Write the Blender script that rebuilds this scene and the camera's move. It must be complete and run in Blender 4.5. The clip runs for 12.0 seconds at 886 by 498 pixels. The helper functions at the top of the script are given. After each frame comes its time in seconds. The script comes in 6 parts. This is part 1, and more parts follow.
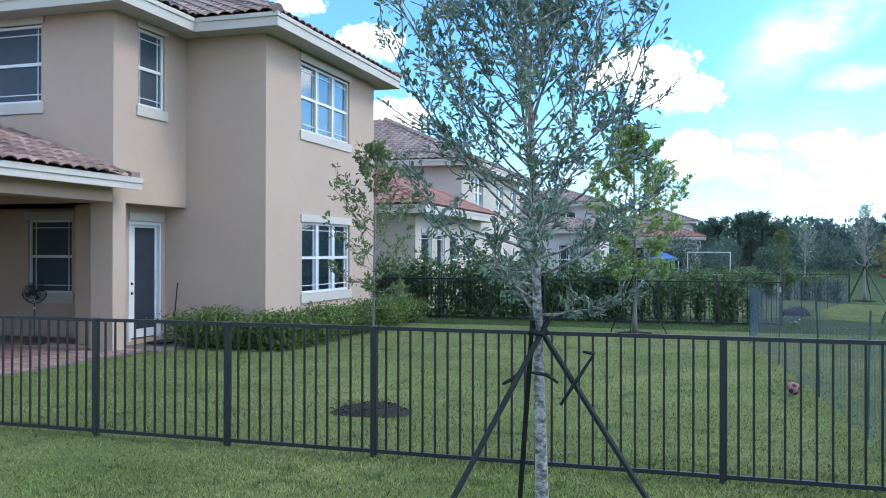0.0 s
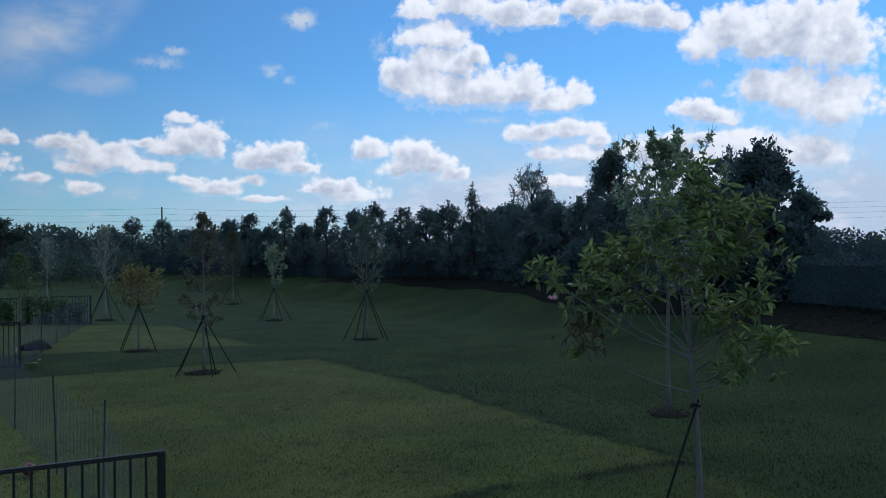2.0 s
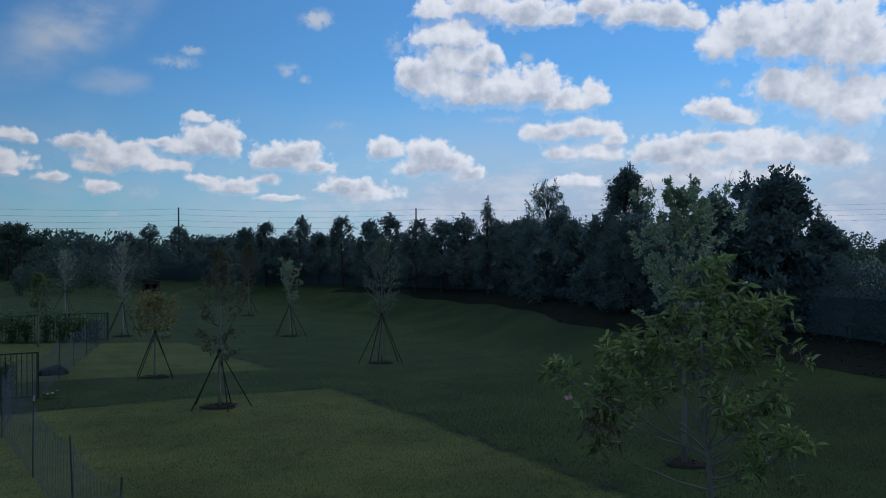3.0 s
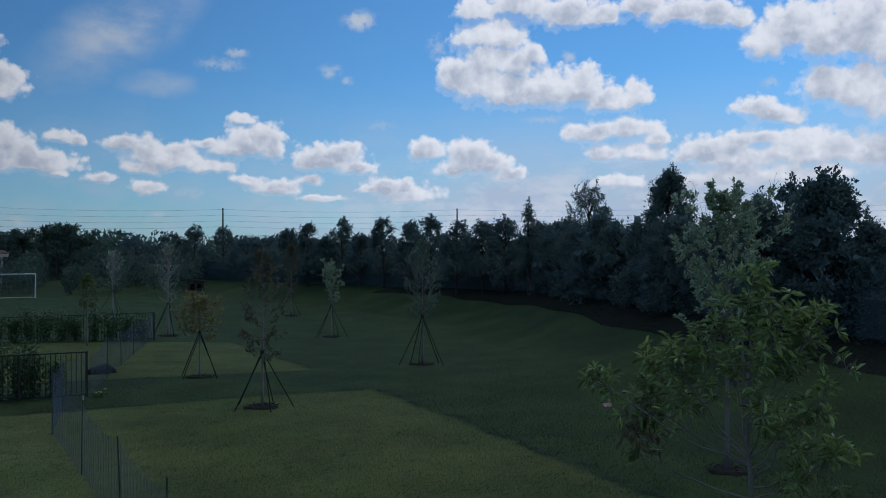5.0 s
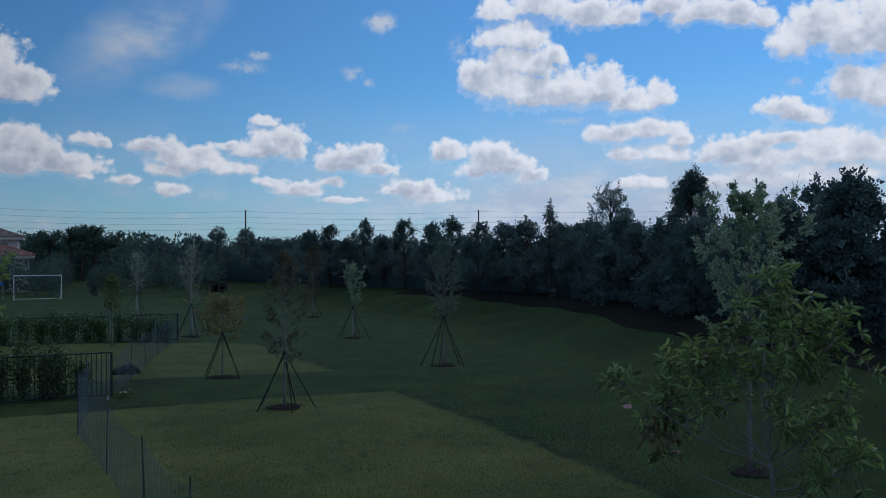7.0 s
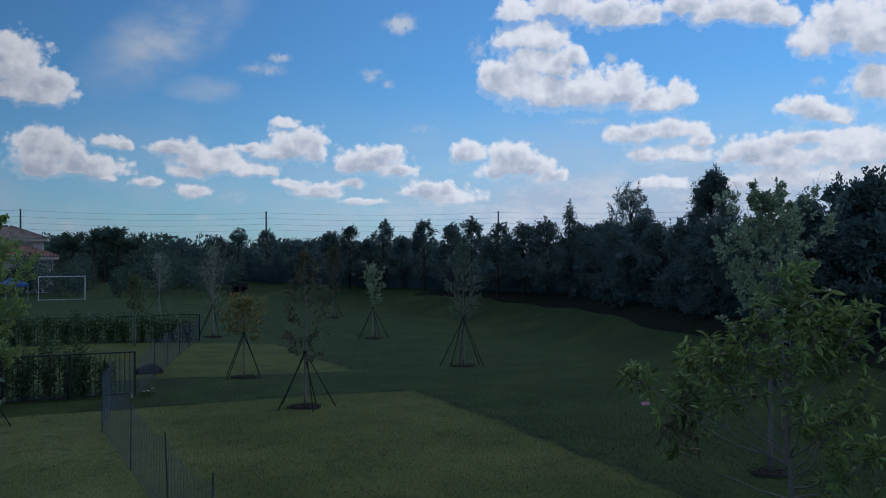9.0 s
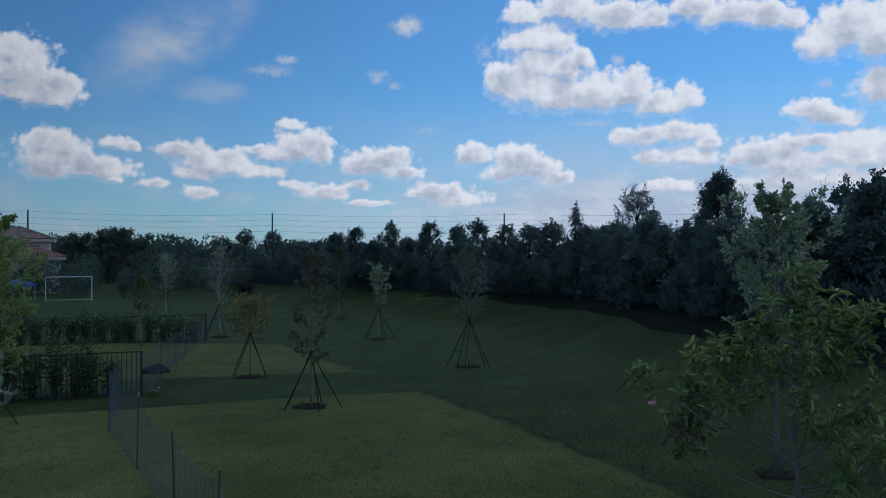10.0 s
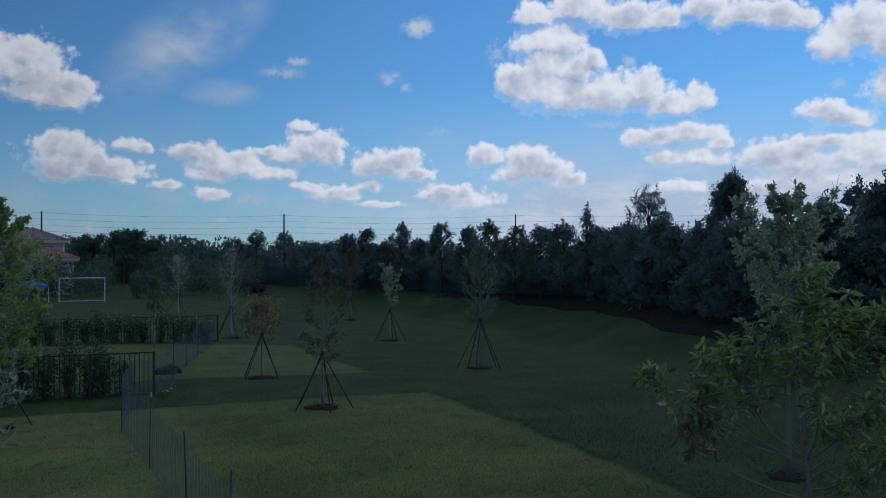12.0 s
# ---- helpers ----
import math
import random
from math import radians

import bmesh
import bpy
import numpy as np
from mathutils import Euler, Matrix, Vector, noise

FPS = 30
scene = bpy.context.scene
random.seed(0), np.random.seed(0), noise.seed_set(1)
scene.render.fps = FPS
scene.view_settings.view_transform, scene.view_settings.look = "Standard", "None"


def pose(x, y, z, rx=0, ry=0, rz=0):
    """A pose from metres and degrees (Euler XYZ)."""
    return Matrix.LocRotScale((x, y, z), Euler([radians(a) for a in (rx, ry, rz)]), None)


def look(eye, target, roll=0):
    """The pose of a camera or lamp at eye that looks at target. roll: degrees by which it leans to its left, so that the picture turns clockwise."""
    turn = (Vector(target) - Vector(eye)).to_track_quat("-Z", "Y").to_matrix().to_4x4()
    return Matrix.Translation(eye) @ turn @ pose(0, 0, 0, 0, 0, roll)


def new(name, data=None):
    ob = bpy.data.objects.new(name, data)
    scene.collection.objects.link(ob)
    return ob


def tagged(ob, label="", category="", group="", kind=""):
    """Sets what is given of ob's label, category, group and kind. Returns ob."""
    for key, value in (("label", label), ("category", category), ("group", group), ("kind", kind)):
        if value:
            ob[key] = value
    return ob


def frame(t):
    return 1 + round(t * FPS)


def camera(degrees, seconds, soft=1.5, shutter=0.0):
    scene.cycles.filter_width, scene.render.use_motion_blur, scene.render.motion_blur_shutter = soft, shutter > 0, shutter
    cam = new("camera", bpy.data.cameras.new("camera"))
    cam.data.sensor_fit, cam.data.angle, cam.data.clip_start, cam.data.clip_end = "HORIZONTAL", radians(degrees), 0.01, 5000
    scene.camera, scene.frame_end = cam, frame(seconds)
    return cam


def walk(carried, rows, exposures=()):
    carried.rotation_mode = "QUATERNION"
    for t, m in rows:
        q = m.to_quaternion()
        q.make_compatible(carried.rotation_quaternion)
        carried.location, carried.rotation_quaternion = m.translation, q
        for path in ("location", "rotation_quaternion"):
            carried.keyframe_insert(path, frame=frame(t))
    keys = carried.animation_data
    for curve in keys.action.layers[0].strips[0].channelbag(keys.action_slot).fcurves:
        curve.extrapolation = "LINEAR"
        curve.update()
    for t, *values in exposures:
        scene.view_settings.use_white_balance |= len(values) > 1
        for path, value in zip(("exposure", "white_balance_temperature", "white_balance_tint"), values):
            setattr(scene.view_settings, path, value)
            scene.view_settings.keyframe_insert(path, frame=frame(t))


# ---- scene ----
cam = camera(53.9, 12.0, soft=1.0)
PATH = [
    (0, (0.119, -0.172, 1.885), (-0.027, 1.822, 1.892), 0.1),
    (0.5, (0.146, -0.138, 1.885), (0.578, 1.815, 1.895), -0.2),
    (1, (0.211, -0.104, 1.91), (1.208, 1.63, 1.917), -0.3),
    (1.5, (0.303, 0.106, 2.142), (1.621, 1.611, 2.146), -0.6),
    (2, (0.316, 0.103, 2.787), (1.673, 1.572, 2.789), -0.5),
    (2.5, (0.333, 0.117, 3.413), (1.683, 1.593, 3.415), -0.4),
    (3, (0.328, 0.112, 3.6), (1.659, 1.604, 3.601), -0.3),
    (5, (0.311, 0.067, 3.653), (1.571, 1.621, 3.655), -0.2),
    (5.5, (0.311, 0.051, 3.661), (1.553, 1.618, 3.664), -0.1),
    (6, (0.289, 0.038, 3.673), (1.523, 1.612, 3.675), -0.2),
    (6.5, (0.312, 0.053, 3.652), (1.538, 1.633, 3.657), -0.1),
    (7, (0.297, 0.033, 3.653), (1.518, 1.617, 3.659), -0.2),
    (7.5, (0.279, 0.008, 3.656), (1.49, 1.601, 3.662), -0.2),
    (9.5, (0.25, -0.035, 3.612), (1.429, 1.58, 3.623), -0.2),
    (10, (0.241, -0.037, 3.601), (1.415, 1.582, 3.614), -0.1),
    (10.5, (0.238, -0.046, 3.609), (1.406, 1.578, 3.622), -0.2),
    (11, (0.2, -0.061, 3.598), (1.363, 1.566, 3.613), 0.0),
    (11.5, (0.221, -0.063, 3.591), (1.379, 1.568, 3.607), 0.0),
    (12, (0.234, -0.064, 3.599), (1.387, 1.57, 3.615), -0.1),
]
EXPOSURE = [(0.0, 1.34, 6200, 10), (0.5, 0.72, 5950, 10), (1.0, 0.20, 5850, 10), (1.5, -0.32, 5950, 10), (2.0, -0.66, 5950, 10), (2.5, -0.86, 5950, 10), (3.0, -0.92, 5950, 10), (12.0, -0.92, 5900, 10)]
walk(cam, [(t, look(eye, target, roll)) for t, eye, target, roll in PATH], EXPOSURE)

# ---- plan: the lots lie 13 degrees clockwise from the world's axes; u runs along the fences, v away from them ----
LOT = pose(0, 0, 0, 0, 0, -13)
SUN_AZ, SUN_EL = radians(94), radians(46)


def lot(u, v, z=0.0, turn=0.0):
    return LOT @ pose(u, v, z, 0, 0, turn)


def smooth(a, b, x):
    t = np.clip((x - a) / (b - a), 0, 1)
    return t * t * (3 - 2 * t)


def crest(v):
    """u of the berm's crest."""
    return np.interp(np.asarray(v, float), (-60, 18, 44, 52, 60, 70, 82, 92, 100), (3.0, 23.3, 30.0, 30.5, 29.5, 26.8, 23.0, 19.0, 9.0))


def ground_z(u, v):
    """The lawn's height: level yards, a shallow swale, and a berm on its far side."""
    u, v = np.asarray(u, float), np.asarray(v, float)
    d = u - crest(v)
    rise = (1.35 - 0.5 * smooth(35, 65, v)) * smooth(-9.0, -0.6, d) * (1 - smooth(2.5, 12, d)) * (1 - smooth(95, 130, v)) * smooth(-60, -40, v)
    dip = -0.5 * smooth(18, 38, v) * smooth(0, 14, u) * (1 - smooth(60, 90, v))
    far = 1.0 * smooth(120, 400, np.hypot(u, v))
    return rise + dip * (1 - smooth(-9, -3, d)) + 0.02 * np.sin(u * 0.7 + 1) * np.sin(v * 0.5) * smooth(2, 6, u) - far


def lot_of(x, y):
    c, s = math.cos(radians(13)), math.sin(radians(13))
    return x * c - y * s, x * s + y * c


def soil(x, y):
    return float(ground_z(*lot_of(x, y)))


# ---- world ----
world = bpy.data.worlds.new("sky")
scene.world = world
world.use_nodes = True
wn, wl = world.node_tree.nodes, world.node_tree.links
wn.clear()


def wmath(op, a, b=None, c=None, clamp=False):
    n = wn.new("ShaderNodeMath")
    n.operation, n.use_clamp = op, clamp
    for i, q in enumerate((a, b, c)):
        if q is None:
            continue
        if isinstance(q, (int, float)):
            n.inputs[i].default_value = q
        else:
            wl.new(q, n.inputs[i])
    return n.outputs[0]


def wvec(op, a, b=None, c=None, out=0):
    n = wn.new("ShaderNodeVectorMath")
    n.operation = op
    for i, q in enumerate((a, b, c)):
        if q is None:
            continue
        if isinstance(q, tuple):
            n.inputs[i].default_value = q
        else:
            wl.new(q, n.inputs[i])
    return n.outputs[out]


def wramp(x, a, b, lo=0.0, hi=1.0):
    n = wn.new("ShaderNodeMapRange")
    n.interpolation_type = "SMOOTHSTEP"
    wl.new(x, n.inputs[0])
    for i, q in enumerate((a, b, lo, hi)):
        n.inputs[i + 1].default_value = q
    return n.outputs[0]


def wmix(f, a, b):
    n = wn.new("ShaderNodeMix")
    n.data_type = "RGBA"
    for i, q in ((0, f), (6, a), (7, b)):
        if isinstance(q, tuple):
            n.inputs[i].default_value = (*q, 1)
        elif isinstance(q, (int, float)):
            n.inputs[i].default_value = q
        else:
            wl.new(q, n.inputs[i])
    return n.outputs[2]


def wnoise(vec, scale, detail, rough=0.55):
    n = wn.new("ShaderNodeTexNoise")
    n.inputs["Scale"].default_value, n.inputs["Detail"].default_value, n.inputs["Roughness"].default_value = scale, detail, rough
    wl.new(vec, n.inputs["Vector"])
    return n.outputs[0], n.outputs[1]


way = wn.new("ShaderNodeTexCoord").outputs["Generated"]
axes = wn.new("ShaderNodeSeparateXYZ")
wl.new(way, axes.inputs[0])
azimuth = wmath("MULTIPLY", wmath("ARCTAN2", axes.outputs[0], axes.outputs[1]), 57.2958)
height = wmath("MULTIPLY", wmath("ARCSINE", axes.outputs[2]), 57.2958)
flat = wn.new("ShaderNodeCombineXYZ")
wl.new(azimuth, flat.inputs[0]), wl.new(height, flat.inputs[1])
# billows push the outlines about
def puffs(vec, scale, smoothness=0.35):
    """Rounded cauliflower heads: 0 in the creases, 1 on the heads."""
    n = wn.new("ShaderNodeTexVoronoi")
    n.feature, n.voronoi_dimensions = "SMOOTH_F1", "2D"
    n.inputs["Scale"].default_value, n.inputs["Smoothness"].default_value = scale, smoothness
    wl.new(vec, n.inputs["Vector"])
    return wmath("SUBTRACT", 1.0, n.outputs["Distance"])


push = wvec("SUBTRACT", wnoise(flat.outputs[0], 0.55, 3, 0.5)[1], (0.5, 0.5, 0.5))
place = wvec("MULTIPLY_ADD", push, (1.1, 0.8, 0), flat.outputs[0])
push = wvec("SUBTRACT", wnoise(flat.outputs[0], 2.4, 4, 0.55)[1], (0.5, 0.5, 0.5))
rough_place = wvec("MULTIPLY_ADD", push, (0.42, 0.42, 0), flat.outputs[0])
nearest, under = None, None


def cumulus(az, el, wide, high):
    """One lobe of a cloud: bearing, elevation and half sizes in degrees; its underside is flatter than its top."""
    global nearest, under
    q = wvec("MULTIPLY_ADD", place, (1 / wide, 1 / high, 0), (-az / wide, -el / high, 0))
    low = wvec("LENGTH", wvec("ADD", q, (0.15, 0.55, 0)), out=1)
    far = wvec("LENGTH", wvec("MAXIMUM", q, wvec("MULTIPLY", q, (-1, -1.4, 0))), out=1)
    nearest = far if nearest is None else wmath("SMOOTH_MIN", nearest, far, 0.34)
    under = low if under is None else wmath("MINIMUM", under, low)


cumulus(42.3, 13.6, 2.66, 1.33), cumulus(43.1, 13.5, 1.25, 1.11), cumulus(45.0, 12.5, 0.80, 0.96), cumulus(39.8, 11.3, 1.26, 1.56), cumulus(41.5, 10.8, 2.29, 2.15)
cumulus(42.2, 12.2, 2.2, 1.5), cumulus(44.0, 11.9, 1.5, 1.3), cumulus(43.6, 10.3, 2.65, 1.63), cumulus(46.0, 10.2, 2.91, 1.62), cumulus(48.0, 10.4, 1.80, 1.46), cumulus(49.9, 9.5, 2.20, 1.02), cumulus(51.7, 9.7, 1.12, 1.08)
cumulus(41.3, 15.2, 1.48, 1.04), cumulus(44.3, 15.6, 2.27, 1.26), cumulus(47.3, 15.0, 2.53, 1.25), cumulus(49.3, 14.6, 1.50, 0.87), cumulus(51.9, 15.2, 1.75, 0.94)
cumulus(54.0, 14.6, 1.99, 1.21), cumulus(56.3, 14.4, 1.87, 1.13), cumulus(57.9, 14.0, 0.98, 0.84)
cumulus(59.4, 12.5, 1.48, 1.45), cumulus(61.1, 13.2, 1.94, 1.91), cumulus(63.1, 12.5, 2.49, 2.22), cumulus(65.0, 12.8, 1.94, 2.64), cumulus(67.1, 12.0, 2.54, 2.92)
cumulus(62.8, 9.8, 1.71, 1.48), cumulus(64.7, 9.4, 2.13, 2.12), cumulus(67.1, 8.5, 2.54, 2.27)
cumulus(58.8, 8.7, 1.30, 1.04), cumulus(60.0, 8.2, 1.72, 0.69), cumulus(61.0, 7.9, 0.82, 0.48), cumulus(48.7, 7.4, 2.01, 0.80), cumulus(51.2, 7.6, 2.18, 0.90)
cumulus(53.0, 7.0, 1.04, 0.54), cumulus(49.8, 6.2, 1.64, 0.65), cumulus(51.9, 6.2, 1.82, 0.68), cumulus(56.0, 6.3, 1.74, 0.99), cumulus(54.7, 5.8, 1.02, 0.53)
cumulus(57.7, 6.6, 1.71, 0.87), cumulus(59.1, 6.7, 1.16, 0.69), cumulus(61.8, 6.4, 2.23, 1.09), cumulus(63.7, 5.8, 1.86, 1.07), cumulus(60.5, 5.9, 1.26, 0.69)
cumulus(66.0, 5.7, 2.02, 1.31)
cumulus(40.9, 6.3, 1.70, 1.00), cumulus(42.2, 5.7, 1.70, 0.82), cumulus(39.9, 5.3, 1.56, 0.67), cumulus(38.0, 6.5, 1.34, 0.89), cumulus(43.4, 4.9, 1.10, 0.52)
cumulus(50.4, 4.3, 2.19, 0.58), cumulus(57.3, 4.4, 3.04, 0.84), cumulus(60.4, 4.5, 2.28, 0.82), cumulus(63.0, 4.6, 1.95, 0.81), cumulus(54.9, 4.3, 1.77, 0.64)
cumulus(35.4, 4.2, 1.56, 0.74), cumulus(37.0, 3.5, 1.93, 0.52), cumulus(34.3, 4.0, 0.96, 0.45)
cumulus(30.6, 5.7, 1.68, 0.88), cumulus(32.5, 6.4, 1.55, 0.81), cumulus(33.3, 5.3, 1.33, 0.52), cumulus(26.6, 4.4, 1.29, 0.51), cumulus(28.2, 4.0, 1.88, 0.62)
cumulus(30.3, 4.5, 0.95, 0.52), cumulus(31.1, 3.4, 1.47, 0.30), cumulus(26.7, 7.1, 2.00, 1.31), cumulus(25.6, 6.4, 2.20, 0.73), cumulus(28.2, 6.6, 0.87, 1.17)
cumulus(26.3, 8.4, 0.93, 0.55), cumulus(23.9, 6.7, 1.05, 0.50), cumulus(19.1, 6.6, 1.53, 0.70), cumulus(20.4, 6.5, 0.88, 0.78), cumulus(22.1, 5.6, 1.79, 0.79)
cumulus(20.0, 5.2, 1.55, 0.53), cumulus(24.0, 5.2, 1.47, 0.54), cumulus(25.2, 5.2, 0.64, 0.51), cumulus(20.3, 3.9, 1.22, 0.57), cumulus(17.5, 4.5, 1.11, 0.52)
cumulus(15.4, 6.8, 1.02, 0.55), cumulus(16.3, 6.6, 0.64, 0.31), cumulus(11.1, 6.8, 0.83, 0.93), cumulus(12.3, 6.0, 1.09, 1.07), cumulus(13.4, 5.7, 1.11, 0.91)
cumulus(11.5, 5.1, 1.55, 0.73), cumulus(13.9, 5.1, 1.62, 0.51), cumulus(15.2, 4.7, 0.82, 0.24), cumulus(11.2, 9.6, 1.60, 1.13), cumulus(12.0, 9.3, 0.96, 0.64)
cumulus(7.5, 11.4, 2.22, 1.31), cumulus(9.5, 11.9, 1.50, 0.98), cumulus(10.2, 9.7, 2.37, 0.91), cumulus(6.2, 10.9, 1.31, 1.02)
cumulus(9.8, 11.0, 2.6, 1.9), cumulus(11.6, 9.9, 1.9, 1.5), cumulus(11.8, 6.0, 2.4, 1.5), cumulus(14.2, 5.2, 2.6, 0.9), cumulus(21.5, 5.9, 2.6, 1.0)
cumulus(26.8, 6.9, 2.2, 1.3), cumulus(31.8, 5.9, 2.2, 1.1), cumulus(41.2, 5.8, 2.2, 1.2), cumulus(36.5, 3.9, 2.4, 0.8), cumulus(62.5, 5.8, 3.4, 1.4), cumulus(57.5, 5.6, 3.0, 1.1)
cumulus(-9.1, 13.3, 2.2, 1.3), cumulus(-7.5, 8.6, 2.4, 1.4), cumulus(-13.5, 15.6, 1.6, 1.0)

small = None


def wisp(az, el, wide, high, weight):
    """A small half-transparent cloud."""
    global small
    q = wvec("LENGTH", wvec("MULTIPLY_ADD", rough_place, (1 / wide, 1 / high, 0), (-az / wide, -el / high, 0)), out=1)
    q = wmath("MULTIPLY", wramp(q, 1.25, 0.1), weight)
    small = q if small is None else wmath("MAXIMUM", small, q)


wisp(33.6, 14.7, 1.28, 0.72, 1.1), wisp(24.8, 11.7, 1.83, 0.50, 0.6), wisp(25.8, 12.5, 0.90, 0.38, 0.8), wisp(31.7, 11.5, 0.93, 0.55, 0.7), wisp(32.8, 10.9, 0.47, 0.38, 0.6)
wisp(34.9, 8.1, 1.11, 0.43, 0.4), wisp(47.3, 12.3, 0.54, 0.55, 0.8), wisp(59.7, 10.1, 0.59, 0.44, 0.6), wisp(22.9, 3.6, 1.20, 0.41, 0.5), wisp(20.9, 2.3, 0.86, 0.25, 0.6)
wisp(38.6, 13.1, 0.68, 0.94, 0.6), wisp(13.1, 1.8, 0.78, 0.35, 0.6), wisp(33.2, 2.8, 1.10, 0.26, 0.5), wisp(45.8, 8.4, 1.68, 0.30, 0.5)
grain, _ = wnoise(rough_place, 1.6, 6, 0.6)
def billow(vec):
    """Heads on heads, at three sizes."""
    return wmath("MULTIPLY_ADD", puffs(vec, 4.2, 0.4), 0.14, wmath("MULTIPLY_ADD", puffs(vec, 1.9, 0.45), 0.36, wmath("MULTIPLY", puffs(vec, 0.8, 0.5), 0.50)))


fine = billow(rough_place)
edge = wmath("MULTIPLY_ADD", wmath("SUBTRACT", grain, 0.5), 0.42, wmath("MULTIPLY", wmath("SUBTRACT", fine, 0.56), 0.95))
body = wmath("ADD", wmath("SUBTRACT", 1.11, nearest), edge)
# the sky beyond the view carries on with scattered cloud of the same kind
rest, _ = wnoise(flat.outputs[0], 0.11, 6, 0.55)
outside = wmath("MAXIMUM", wramp(height, 18, 25), wmath("MAXIMUM", wramp(azimuth, 70, 78), wramp(azimuth, -18, -28)))
elsewhere = wmath("MULTIPLY", wmath("SUBTRACT", rest, 0.5), outside)
body = wmath("MAXIMUM", body, wmath("MULTIPLY", elsewhere, 6.0))
# shade: undersides are grey, and each head has relief towards the sun
toward_sun = wvec("ADD", rough_place, (0.26, 0.34, 0))
shifted = billow(toward_sun)
relief = wmath("MULTIPLY", wmath("SUBTRACT", fine, shifted), 0.75)
low_side = wmath("MULTIPLY", wramp(wmath("SUBTRACT", nearest, under), -0.45, 0.7), wramp(body, 0.0, 0.45))
cover = wramp(wmath("SUBTRACT", body, wmath("MULTIPLY", low_side, 0.26)), -0.04, 0.42)
soft, _ = wnoise(flat.outputs[0], 0.3, 4, 0.5)
# thick hearts are greyer than the thin rims, which the sun shines through
heart = wmath("MULTIPLY", wramp(body, 0.30, 1.0), wramp(soft, 0.36, 0.62, 0.08, 0.85))
shade = wmath("SUBTRACT", wmath("MULTIPLY_ADD", low_side, 0.75, heart), relief, clamp=True)
cloud = wmix(shade, (1.0, 1.0, 1.0), (0.55, 0.60, 0.68))
# thin high cloud and the milky band over the horizon
veil, _ = wnoise(wvec("MULTIPLY", flat.outputs[0], (0.55, 1.0, 0)), 0.22, 7, 0.6)
tilt = wn.new("ShaderNodeMapping")
tilt.vector_type = "TEXTURE"
tilt.inputs["Location"].default_value, tilt.inputs["Rotation"].default_value, tilt.inputs["Scale"].default_value = (18.9, 13.6, 0), (0, 0, radians(36)), (6.6, 2.7, 1)
wl.new(place, tilt.inputs[0])
streak = wmath("MULTIPLY", wramp(wvec("LENGTH", tilt.outputs[0], out=1), 1.15, 0.1), wramp(veil, 0.32, 0.60, 0.15, 1.0))
streak2 = wvec("LENGTH", wvec("MULTIPLY_ADD", place, (1 / 2.6, 1 / 1.0, 0), (-20.9 / 2.6, -10.3 / 1.0, 0)), out=1)
streak = wmath("MAXIMUM", streak, wmath("MULTIPLY", wmath("MULTIPLY", wramp(streak2, 1.2, 0.1), wramp(veil, 0.3, 0.6, 0.3, 1.0)), 0.75))
haze = wmath("MULTIPLY", wramp(height, 12.0, 0.0), wmath("ADD", wmath("MULTIPLY_ADD", wramp(veil, 0.38, 0.66), 0.45, 0.26), wramp(azimuth, 24, 50, 0.0, 0.75)), clamp=True)
bank, _ = wnoise(wvec("MULTIPLY", rough_place, (0.5, 1.0, 0)), 0.62, 6, 0.6)
bank = wmath("MULTIPLY", wmath("MULTIPLY", wramp(bank, 0.44, 0.66), wramp(height, 7.0, 3.0)), wramp(azimuth, 26, 50, 0.08, 0.85))
thin = wmath("MAXIMUM", wmath("MULTIPLY", streak, 1.1), haze)
small = wmath("MULTIPLY", small, wramp(wmath("ADD", grain, wmath("MULTIPLY", small, 0.25)), 0.42, 0.72), clamp=True)

nishita = wn.new("ShaderNodeTexSky")
nishita.sky_type, nishita.sun_disc, nishita.sun_elevation, nishita.sun_rotation = "NISHITA", False, SUN_EL, SUN_AZ
nishita.air_density, nishita.dust_density, nishita.ozone_density = 1.0, 0.3, 2.0
back = wn.new("ShaderNodeBackground")
SKY, CLOUD = 0.112, 1.42
base = wvec("MULTIPLY", nishita.outputs[0], (SKY * 0.67, SKY * 1.27, SKY * 1.70))
whites = wvec("MULTIPLY", cloud, (CLOUD, CLOUD, CLOUD * 1.03))
col = wmix(thin, base, (0.76, 0.90, 1.10))
col = wmix(bank, col, (1.12, 1.17, 1.26))
col = wmix(wmath("MULTIPLY", small, 0.85), col, (1.0, 1.05, 1.12))
col = wmix(cover, col, whites)
# the sky is brighter on the sun's side; a boost added opposite, mostly out of view, fills faces turned to it
from_sun = wmath("COSINE", wmath("MULTIPLY", wmath("SUBTRACT", azimuth, 105), math.pi / 180))
side = wmath("ADD", wramp(from_sun, -0.30, 0.45, 0.65, 1.0), wramp(from_sun, -0.55, -0.95, 0.0, 0.55))
col = wvec("SCALE", col)
wl.new(side, col.node.inputs["Scale"])
wl.new(col, back.inputs[0])
back.inputs[1].default_value = 1.0
wl.new(back.outputs[0], wn.new("ShaderNodeOutputWorld").inputs[0])

sun = new("sun", bpy.data.lights.new("sun", "SUN"))
sun.data.energy, sun.data.angle, sun.data.color = 0.75, radians(15), (1.0, 0.93, 0.82)
toward = Vector((math.sin(SUN_AZ) * math.cos(SUN_EL), math.cos(SUN_AZ) * math.cos(SUN_EL), math.sin(SUN_EL)))
sun.matrix_world = look(toward * 60, (0, 0, 0))


